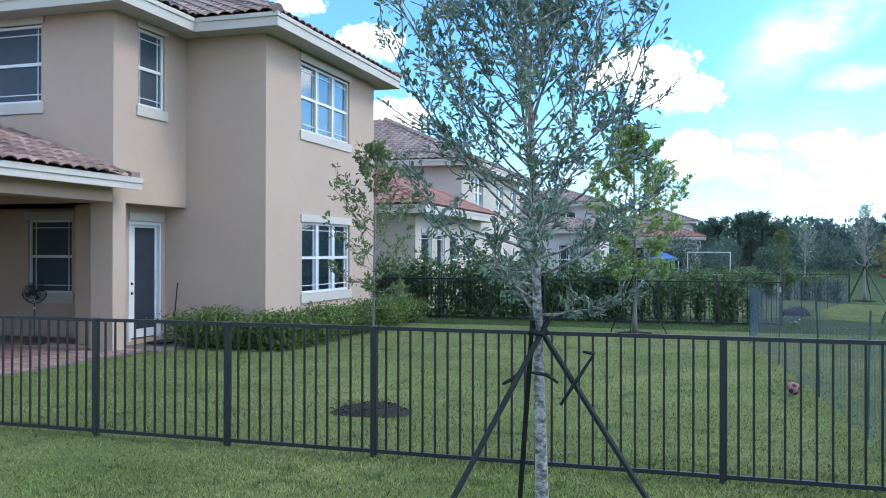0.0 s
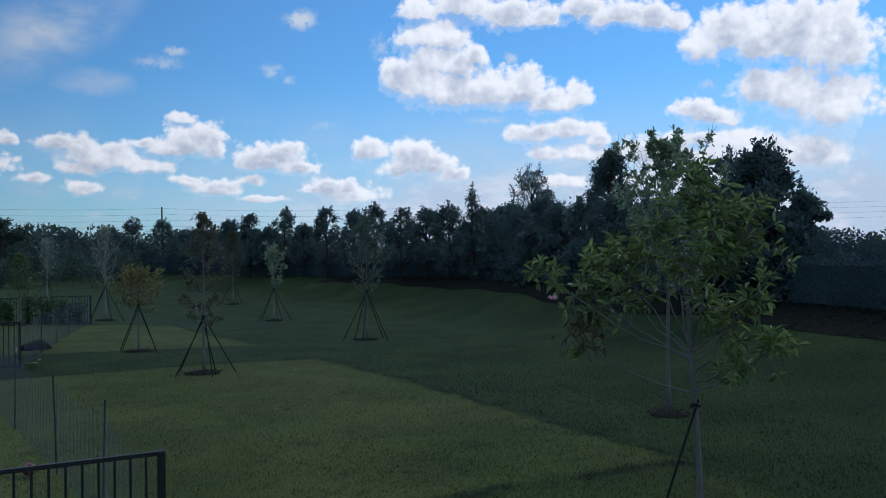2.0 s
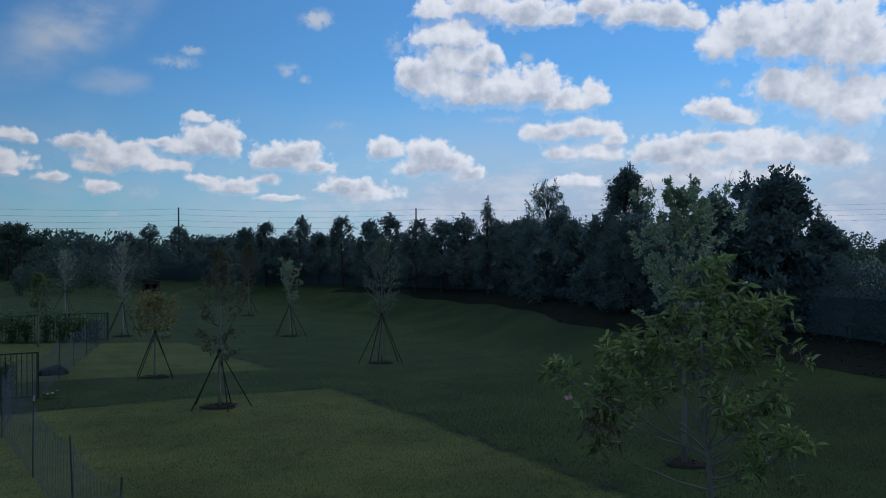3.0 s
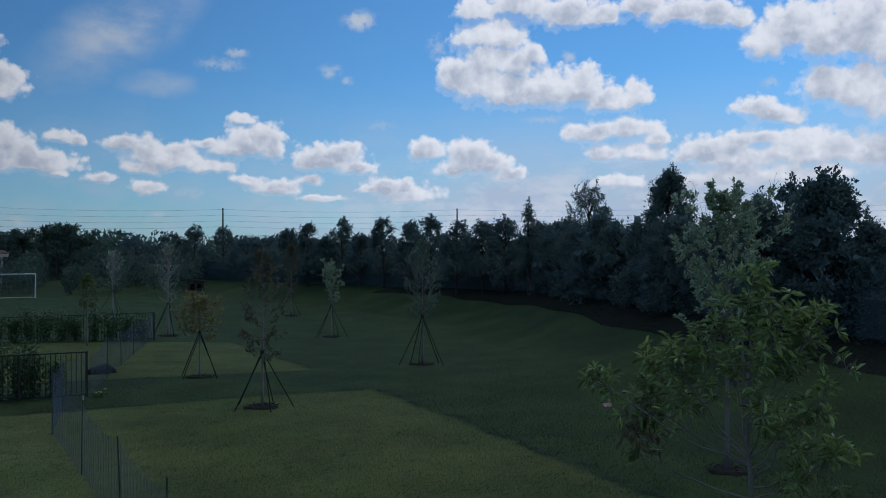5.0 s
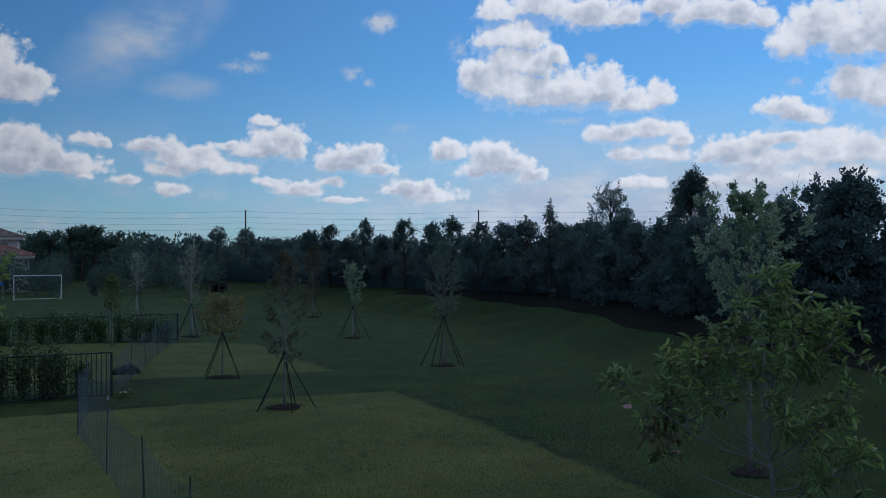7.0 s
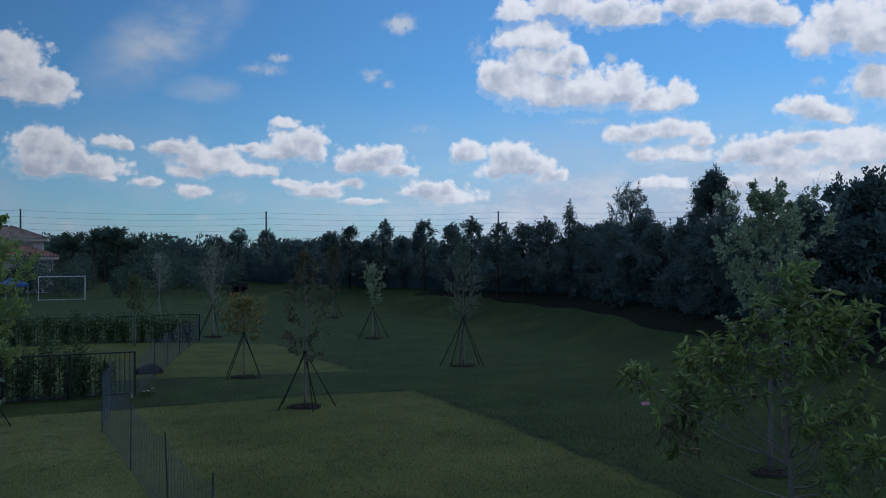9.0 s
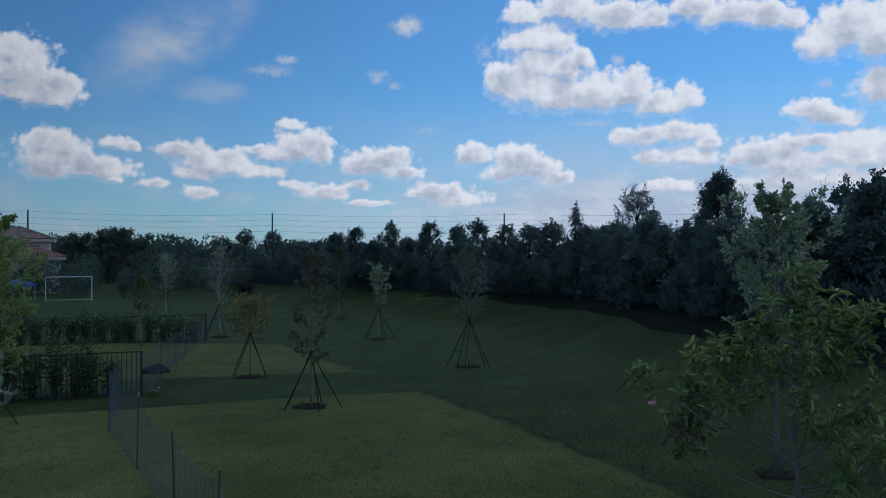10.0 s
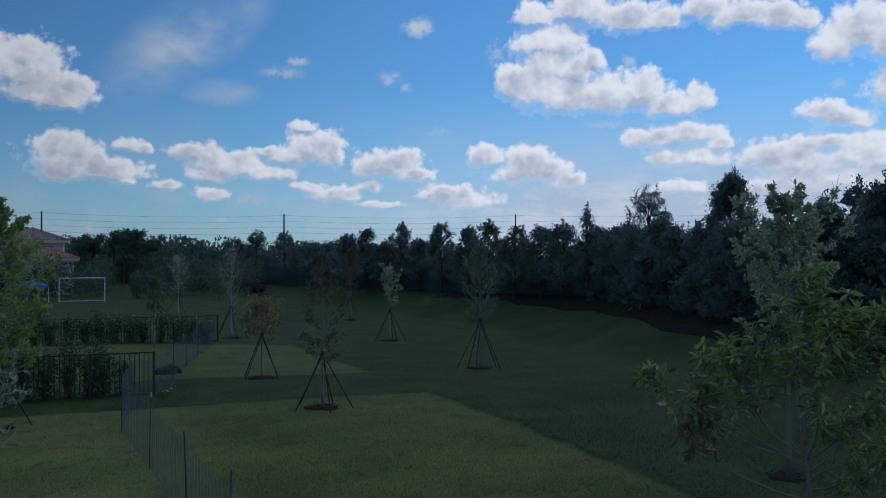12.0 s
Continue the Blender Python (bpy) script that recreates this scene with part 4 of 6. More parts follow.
    first /= np.linalg.norm(first, axis=1)[:, None]
    second = np.cross(ways, first)
    for i in range(10):
        turn = i * 0.70 + g.normal(0, 0.2, (len(tips), 1))
        out = ways * g.uniform(0.15, 0.75, (len(tips), 1)) + first * np.cos(turn) + second * np.sin(turn) - (0, 0, 0.10)
        keep = g.random(len(tips)) < 0.92
        crown.leaves((tips + out * 0.012)[keep], out[keep], (0.090 * g.uniform(0.6, 1.35, len(tips)))[keep], 0.34, g)
    part("crown", crown, LEAF_BROAD, root)
    # a bundle of withered leaves on the low limb, and one stake with its strap
    c = node(2.0) * (1, 1, 0) + side * -0.86 + ahead * -0.2 + np.array((0, 0, 2.16))
    n = 150
    part("withered_leaves", Shape().leaves(c + g.normal(0, 1, (n, 3)) * (0.085, 0.085, 0.10), g.normal(0, 0.6, (n, 3)) - (0, 0, 0.7), g.uniform(0.05, 0.11, n), 0.34, g), LEAF_DEAD, root, "bundle of withered brown leaves")
    foot = side * -0.52 + ahead * -0.25
    part("stake", Shape().tube([foot - (0, 0, 0.05), node(1.5) + side * 0.03], [0.013, 0.012], 6), STAKE, root)
    ring = [node(1.45) + np.array((math.cos(b) * 0.036, math.sin(b) * 0.036, 0.012 * math.sin(b * 2))) for b in np.linspace(0, 2 * math.pi, 12)]
    part("tie", Shape().tube(ring, [0.013] * 12, 5, False), STAKE, root, "dark strap round the trunk")
    return root


rosette_tree(7.0, 4.09, "young broad-leaved tree with pale stems and a few pink blossoms")
tree("young_tree", 13.02, 8.30, "young tree with pale grey branches and grey-green leaves", 4.4, 0.045, 1.9, 1.55, 0.075, LEAF_GREY, BARK_MID, 31,
     mains=40, rise=(0.35, 1.1), subs=12, per=5, wide=0.5, cluster=4, low=0.42, tuft=0.22, bed=0.33)
# sapling in the neighbour's yard
tree("sapling", -1.45, 10.06, "slender sapling with thin trunk and sparse green leaves", 3.1, 0.022, 1.15, 0.75, 0.07, LEAF_SAPLING, BARK, 41,
     mains=30, rise=(0.0, 1.1), subs=8, per=7, wide=0.45, low=0.4, bed=0.46)
tree("feathery_tree", 3.05, 20.1, "young tree with fresh yellow-green feathery leaves", 4.7, 0.055, 1.2, 1.45, 0.078, LEAF_FRESH, BARK, 51,
     mains=66, rise=(-0.15, 0.95), subs=12, per=8, wide=0.5, cluster=3, low=0.35, stakes=(3, 1.4, 0.8, 0.2), bed=0.38)
# staked trees on the common ground
COMMON = "staked trees on the common ground"
tree("staked_tree", 10.89, 24.5, "small amber-leaved tree held by dark stakes", 2.15, 0.035, 1.25, 1.0, 0.085, LEAF_AMBER, BARK, 61, mains=38, rise=(-0.1, 0.8), subs=9, per=8, wide=0.5, stakes=(4, 1.32, 0.75, 0.4), bed=0.40, group=COMMON, low=0.4)
tree("staked_tree", 9.82, 18.49, "tall thin tree with rusty and green leaves, held by dark stakes", 3.6, 0.035, 1.05, 0.72, 0.075, LEAF_RUST, BARK, 62, mains=40, rise=(-0.1, 1.0), subs=8, per=7, wide=0.5, stakes=(5, 1.28, 0.75, 0.7), bed=0.40, group=COMMON, low=0.4)
tree("staked_tree", 18.2, 23.25, "thin sparse cone-shaped tree held by dark stakes", 4.1, 0.04, 1.5, 1.0, 0.08, LEAF_OLIVE, BARK, 63, mains=60, rise=(0.2, 1.1), subs=9, per=4, stakes=(5, 1.62, 0.82, 0.1), bed=0.42, group=COMMON, low=0.3)
tree("staked_tree", 22.5, 35.97, "small round pale-leaved tree held by dark stakes", 3.2, 0.04, 1.4, 1.25, 0.11, LEAF_GREY, BARK_PALE, 64, mains=26, rise=(0.75, 1.3), subs=8, per=8, tuft=0.3, wide=0.5, stakes=(5, 1.5, 0.85, 0.5), bed=0.40, group=COMMON, low=0.5)
tree("staked_tree", 15.6, 38.85, "grey almost bare tree held by dark stakes", 4.1, 0.06, 1.5, 1.15, 0.08, LEAF_GREY, BARK_PALE, 65, mains=60, rise=(0.4, 1.25), subs=10, per=1, stakes=(5, 1.5, 0.8, 0.9), bed=0.42, group=COMMON, low=0.45)
tree("sapling", 10.95, 35.3, "slim sapling with thin dull green crown", 2.7, 0.03, 1.3, 0.6, 0.11, LEAF_SAPLING, BARK, 66, mains=26, rise=(0.3, 1.2), subs=7, per=6, low=0.4, group=COMMON)
tree("staked_tree", 17.95, 53.5, "grey half-bare tree held by dark stakes", 3.6, 0.06, 1.5, 1.3, 0.10, LEAF_GREY, BARK_PALE, 67, mains=44, rise=(0.4, 1.25), subs=9, per=1, stakes=(3, 1.4, 0.9, 0.9), bed=0.40, group=COMMON, low=0.45)
tree("staked_tree", 27.6, 49.0, "reddish-brown sparse tree held by dark stakes", 4.4, 0.06, 1.4, 1.1, 0.13, LEAF_RUST, BARK, 68, mains=40, rise=(0.3, 1.2), subs=8, per=7, stakes=(3, 1.4, 0.9, 0.3), bed=0.40, group=COMMON, low=0.45)

# trees on the berm
BERM = "dark dense evergreen tree on the grassy berm"
clump_tree("berm_tree", 24.75, 12.6, "big dark spreading evergreen tree on the berm", 5.5, 1.2, 2.0, 101, 0.13, 24000, 120, 0.16, 0.42, tight=0.20, flat_=0.5, heart=9)
clump_tree("berm_tree", 25.2, 11.5, BERM, 4.4, 1.2, 1.0, 113, 0.12, 8000, 44, 0.12, 0.25, tight=0.27, flat_=0.5, heart=9)
clump_tree("berm_tree", 23.9, 14.2, BERM, 4.95, 1.2, 1.4, 102, 0.12, 11000, 60, 0.12, 0.35, tight=0.23, flat_=0.55, heart=9)
clump_tree("berm_tree", 30.6, 22.4, "tall pointed dark tree on the berm", 6.8, 1.4, 1.85, 103, 0.10, 15000, 70, 0.12, 0.45, tight=0.22, heart=7)
clump_tree("berm_tree", 34.0, 29.8, "tall tree with thin open top on the berm", 6.75, 1.4, 1.9, 104, 0.09, 9000, 90, 0.1, 0.0, tight=0.15, heart=0)
clump_tree("berm_tree", 35.7, 35.9, "slim pointed tree on the berm", 6.2, 1.4, 1.05, 105, 0.10, 5000, 44, 0.1, 0.9, heart=1)
g = np.random.default_rng(77)
for i in range(13):
    v = 19.5 + i * 2.1 + g.normal(0, 0.5)
    u = float(crest(v)) + g.normal(-1.6, 0.5)
    p = LOT @ Vector((u, v, 0))
    clump_tree("berm_tree", p.x, p.y, BERM, 4.35 + 0.014 * v + g.normal(0, 0.30), 1.0, 1.75 + g.random() * 0.7, 200 + i, 0.12, 6000, 52, 0.09, 0.05 + 0.25 * g.random(), tight=0.23, heart=6)
for i, (az, dist, top, rad) in enumerate(((39.9, 58, 5.3, 1.9), (38.2, 62, 5.75, 2.0), (36.9, 64, 5.4, 1.8), (35.1, 68, 5.95, 1.7), (33.6, 71, 4.6, 1.9), (32.4, 73, 6.0, 1.7), (31.2, 74, 4.5, 1.9), (30.2, 75, 5.6, 1.9), (29.0, 77, 5.2, 1.8), (41.6, 56, 5.2, 1.9), (43.1, 54, 5.3, 2.0), (24.9, 93, 5.8, 1.6), (23.1, 93, 5.9, 1.7), (27.6, 84, 4.6, 2.2), (26.4, 88, 4.8, 2.2), (21.6, 97, 5.2, 2.4), (19.6, 97, 4.9, 2.4))):
    a = radians(az)
    clump_tree("berm_tree", 0.3 + dist * math.sin(a), dist * math.cos(a), "dark round tree at the far end of the berm", top, 1.7 if az > 28 else 0.9, rad * (0.92 if az > 28 else 1.25), 300 + i, 0.15, 4600, 46, 0.1, 0.2, tight=0.24, heart=4)

# clipped hedge along the crest
hedge = Shape()
g = np.random.default_rng(5)
n = 120000
v = g.uniform(-6, 97, n)
prof = g.random(n)
a = g.uniform(-0.2, math.pi + 0.2, n)
w, h = 1.1 + 0.12 * np.sin(v * 1.7), 1.65 + 0.15 * np.sin(v * 0.9) + 0.1 * np.sin(v * 3.1)
r = 0.75 + 0.3 * prof
u = crest(v) - 1.6 + w * np.cos(a) * r
z = ground_z(u, v) + np.clip(h * np.abs(np.sin(a)) ** 0.6 * r, 0.03, None)
out = np.stack([np.cos(a), g.normal(0, 0.5, n), np.sin(a)], -1)
hedge.leaves(np.stack([u, v, z], -1), out + g.normal(0, 0.5, (n, 3)), g.uniform(0.06, 0.12, n), 0.6, g, simple=True)
core_v = np.linspace(-6, 97, 60)
core = []
for q in core_v:
    c, zc = float(crest(q)) - 1.6, float(ground_z(crest(q) - 1.6, q))
    core += [(c - 0.6, q, zc - 0.4), (c - 0.55, q, zc + 1.0), (c, q, zc + 1.25), (c + 0.55, q, zc + 1.0), (c + 0.6, q, zc - 0.4)]
hedge.add(core, [(i * 5 + k, i * 5 + k + 1, i * 5 + k + 6, i * 5 + k + 5) for i in range(59) for k in range(4)])
solid("berm_hedge", hedge, LEAF_BERM_VEILED, LOT, "long dark clipped hedge along the berm's crest", "hedge", kind="stuff")

# the trees of the berm stand in a strip of mulch on its near slope; their shade is put into its dark colour
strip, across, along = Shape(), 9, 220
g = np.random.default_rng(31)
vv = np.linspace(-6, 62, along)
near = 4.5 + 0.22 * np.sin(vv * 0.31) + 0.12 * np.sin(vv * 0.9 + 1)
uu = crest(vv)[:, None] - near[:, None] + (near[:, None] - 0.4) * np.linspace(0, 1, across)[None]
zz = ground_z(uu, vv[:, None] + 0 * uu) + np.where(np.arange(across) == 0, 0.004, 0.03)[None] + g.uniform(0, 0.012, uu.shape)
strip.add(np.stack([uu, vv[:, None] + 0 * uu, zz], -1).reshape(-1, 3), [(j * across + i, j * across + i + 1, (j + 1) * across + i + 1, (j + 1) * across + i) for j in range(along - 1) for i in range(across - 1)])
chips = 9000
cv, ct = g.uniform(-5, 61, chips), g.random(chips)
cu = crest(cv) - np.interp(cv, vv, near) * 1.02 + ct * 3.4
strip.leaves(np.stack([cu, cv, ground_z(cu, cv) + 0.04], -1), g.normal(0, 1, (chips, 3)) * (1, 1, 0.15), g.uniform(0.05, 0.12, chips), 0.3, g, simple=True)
solid("mulch_strip", strip, SHADED_MULCH, LOT, "long strip of mulch under the berm trees, coloured dark for their shade", "mulch", shade=True)

# hedge plants behind the second fence and in the third yard
kinds = [bush_mesh(700 + i, 0.52, 0.44, 1.30 + 0.12 * i, 780, 0.095, LEAF_HEDGE, 6) for i in range(4)]
g = np.random.default_rng(8)
row = [1.25 - 0.50 * i for i in range(6)] + [-1.75 - 0.36 * i for i in range(28)]
for i, u in enumerate(row):
    u += g.normal(0, 0.06)
    s = (0.88 if i < 6 else 1.08) + 0.006 * i + g.normal(0, 0.07)
    bush("hedge_plant", kinds[i % 4], lot(u, 24.35 + g.normal(0, 0.07), float(ground_z(u, 24.3)), g.uniform(0, 360)) @ Matrix.Diagonal((1.1 if i < 6 else 1.3, 1.1 if i < 6 else 1.3, s, 1)), "dark green upright hedge plant behind the fence", "hedge plant", "hedge plants behind the fence")
for i in range(17):
    u = 5.0 - i * 0.62 + g.normal(0, 0.05)
    bush("hedge_plant", kinds[i % 4], lot(u, 38.9 + g.normal(0, 0.06), float(ground_z(u, 38.9)), g.uniform(0, 360)) @ Matrix.Diagonal((1.2, 1.2, 0.86, 1)), "dark green hedge plant along the far fence", "hedge plant", "hedge plants along the far fence")
low_kinds = [bush_mesh(720 + i, 0.84, 0.74, 0.78, 2600, 0.072, LEAF_SHRUB, 26) for i in range(3)]
spots = [(-9.62 + 0.42 * i, 14.95 + 0.05 * math.sin(i * 2)) for i in range(5)] + [(-7.75 + 0.08 * math.sin(i), 14.9 + 0.62 * i) for i in range(13)]
for i, (u, v) in enumerate(spots):
    bush("shrub", low_kinds[i % 3], lot(u, v, 0, 73 * i) @ Matrix.Diagonal((1, 1, 0.9 + 0.12 * math.sin(i * 1.7), 1)), "low bright green shrub at the foot of the house", "shrub", "shrubs at the foot of the house")


# ---- houses ----
def wall(axis, at, thick, a0, a1, z0, z1, holes=()):
    """A wall with real openings. axis 'v': it lies at v = at and runs along u; 'u': the other way. Holes: (a0, a1, z0, z1)."""
    aa = sorted({a0, a1, *(h[i] for h in holes for i in (0, 1))})
    zz = sorted({z0, z1, *(h[i] for h in holes for i in (2, 3))})
    inside = lambda i, j: any(h[0] <= aa[i] and aa[i + 1] <= h[1] and h[2] <= zz[j] and zz[j + 1] <= h[3] for h in holes)
    return Shape().cells(axis, at, thick, aa, zz, inside)


def window(parent, axis, at, inward, a0, a1, z0, z1, lights, bands=(True, True), name="window", screened=False):
    """A white sash window in its opening: frame, mullions, meeting rails, glazing bars, glass, a sill band and a lintel band. inward: +1 or -1 along the wall's normal axis."""
    def bar(s, p, q, c, d, depth0, depth1):
        t = sorted((at + inward * depth0, at + inward * depth1))
        s.box(p, q, t[0], t[1], c, d) if axis == "v" else s.box(t[0], t[1], p, q, c, d)

    t = 0.055
    step = (a1 - a0) / lights
    openings = [(a0 + i * step + 0.045, a0 + (i + 1) * step - 0.045, z0 + t, z1 - t) for i in range(lights)]
    frame_ = wall(axis, at + inward * 0.05, inward * 0.08, a0, a1, z0, z1, [(max(p, a0 + 0.045), min(q, a1 - 0.045), c, d) for p, q, c, d in openings])
    w = part(name, frame_, WHITE, parent)
    mid = (z0 + z1) / 2
    for i in range(lights):
        p, q = a0 + i * step + 0.045, a0 + (i + 1) * step - 0.045
        s = Shape()
        bar(s, p, q, mid - 0.03, mid + 0.03, 0.056, 0.12)
        part("meeting_rail", s, WHITE, w)
        for lo, hi, edge in ((z0 + t, mid - 0.03, 1), (mid + 0.03, z1 - t, -1)):
            e = lo + 0.11 if edge > 0 else hi - 0.128
            xs, ys = [p, p + 0.09, p + 0.108, q - 0.108, q - 0.09, q], [lo, e, e + 0.018, hi]
            part("glazing_bar", Shape().cells(axis, at + inward * 0.075, inward * 0.016, xs, ys, lambda i, j: i in (0, 2, 4) and j in (0, 2)), WHITE, w)
        for c, d in ((z0 + t, mid - 0.03), (mid + 0.03, z1 - t)):
            s = Shape()
            bar(s, p, q, c, d, 0.094, 0.100)
            part("pane", s, GLASS, w)
            s = Shape()
            bar(s, p, q, c, d, *((0.0915, 0.0932) if screened else (0.135, 0.139)))
            part("insect_screen", s, MESH, w, "dark insect screen")
    for wanted, c, d, nm in ((bands[0], z0 - 0.20, z0, "sill"), (bands[1], z1, z1 + 0.17, "lintel")):
        if wanted:
            s = Shape()
            bar(s, a0 - 0.07, a1 + 0.07, c, d, -0.035, 0.05)
            part(nm, s, TRIM, w, "cream stucco band")
    return w


def tile_mesh():
    """One S-shaped roof tile, 0.30 wide and 0.40 long, its front edge at y = 0."""
    s = Shape()
    k = 9
    xs = np.linspace(0, 0.30, k)
    hs = 0.055 * np.abs(np.sin(xs / 0.30 * math.pi)) ** 0.8 * (xs < 0.215 * 1.4) + 0.006
    top = [(x, y, h + lift) for y, lift in ((0, 0.022), (0.40, 0.0)) for x, h in zip(xs, hs)]
    low = [(x, 0, h + 0.004) for x, h in zip(xs, hs)]
    s.add(top + low, [(i, i + 1, k + i + 1, k + i) for i in range(k - 1)] + [(2 * k + i, 2 * k + i + 1, i + 1, i) for i in range(k - 1)])
    return s.mesh("roof_tile", TILE)


ROOF_TILE = tile_mesh()


def slope_matrix(origin, along, up):
    x = Vector(along).normalized()
    y = Vector(up).normalized()
    return Matrix.Translation(origin) @ Matrix((x, y, x.cross(y))).transposed().to_4x4()


def tiled_slope(parent, origin, along, up, length, run, inset0, inset1, material, singles=0):
    """Tiles on one roof slope that narrows from the eave by inset0 and inset1 per metre. The lowest rows are tiles of their own, the rest one mesh."""
    m = slope_matrix(origin, along, up)
    rest = Shape()
    base_v = np.array([q.co[:] for q in ROOF_TILE.vertices])
    base_f = [tuple(p.vertices) for p in ROOF_TILE.polygons]
    g = np.random.default_rng(int(abs(origin[0] * 31 + origin[1] * 7) * 10))
    for row in range(int(run / 0.34)):
        y = row * 0.34
        a, b = inset0 * y, length - inset1 * y
        for c in range(int(max(0, b - a) / 0.30)):
            x = a + c * 0.30
            p = (x, y, 0.01 + g.uniform(0, 0.006))
            if row < singles:
                part("roof_tile", ROOF_TILE, TILE, parent, m=m @ Matrix.Translation(p))
            else:
                q = base_v + p
                w = np.array(m)
                rest.add(q @ w[:3, :3].T + w[:3, 3], base_f)
    if rest.count:
        tagged(part("tile_field", rest, material, parent), kind="stuff")


def hip_roof(parent, u0, u1, v0, v1, z, pitch, material, singles=(0, 0, 0, 0), over=0.55, fascia=0.22):
    """A hip roof over a rectangle: soffit, fascia boards, deck, tiles on four slopes (south, east, north, west) and hip caps."""
    a0, a1, b0, b1 = u0 - over, u1 + over, v0 - over, v1 + over
    part("soffit", Shape().box(a0 + 0.03, a1 - 0.03, b0 + 0.03, b1 - 0.03, z - 0.03, z), SOFFIT, parent)
    for e, lo, hi, nm in ((0.0, z - 0.05, z + fascia * 0.62, "fascia"), (0.025, z + fascia * 0.62, z + fascia, "drip_board")):
        part(nm, Shape().cells("z", lo, hi - lo, [a0 - e, a0 + 0.03, a1 - 0.03, a1 + e], [b0 - e, b0 + 0.03, b1 - 0.03, b1 + e], lambda i, j: i == 1 and j == 1), TRIM, parent, "cream painted board")
    half = min(a1 - a0, b1 - b0) / 2
    top = z + fascia + half * math.tan(pitch)
    if a1 - a0 > b1 - b0:
        r0, r1 = (a0 + half, (b0 + b1) / 2, top), (a1 - half, (b0 + b1) / 2, top)
    else:
        r0, r1 = ((a0 + a1) / 2, b0 + half, top), ((a0 + a1) / 2, b1 - half, top)
    zc = z + fascia
    c = [(a0, b0, zc), (a1, b0, zc), (a1, b1, zc), (a0, b1, zc), r0, r1]
    faces = [(0, 1, 5, 4), (1, 2, 5), (2, 3, 4, 5), (3, 0, 4)] if a1 - a0 > b1 - b0 else [(0, 1, 4), (1, 2, 5, 4), (2, 3, 5), (3, 0, 4, 5)]
    part("roof", Shape().add(c, faces), material, parent)
    cp, sp = math.cos(pitch), math.sin(pitch)
    run = half / cp
    for k, (o, al, upv, ln) in enumerate((((a0, b0, zc), (1, 0, 0), (0, cp, sp), a1 - a0), ((a1, b0, zc), (0, 1, 0), (-cp, 0, sp), b1 - b0), ((a1, b1, zc), (-1, 0, 0), (0, -cp, sp), a1 - a0), ((a0, b1, zc), (0, -1, 0), (cp, 0, sp), b1 - b0))):
        if singles[k] >= 0:
            tiled_slope(parent, o, al, upv, ln, run, cp, cp, material, singles[k])
    cap = Shape().tube([(0, 0, 0.0), (0, 0.42, -0.015)], [0.115, 0.095], 8).mesh("ridge_cap", material)
    for p, q in ((c[0], c[4]), (c[1], c[5] if a1 - a0 > b1 - b0 else c[4]), (c[2], c[5]), (c[3], c[4] if a1 - a0 > b1 - b0 else c[5]), (c[4], c[5])):
        p, q = Vector(p), Vector(q)
        d = (q - p).normalized()
        side = d.cross(Vector((0, 0, 1))).normalized()
        for i in range(int((q - p).length / 0.36)):
            turn = Matrix((side, d, side.cross(d))).transposed().to_4x4()
            part("ridge_cap", cap, material, parent, m=Matrix.Translation(p + d * (i * 0.36) + Vector((0, 0, 0.05))) @ turn)


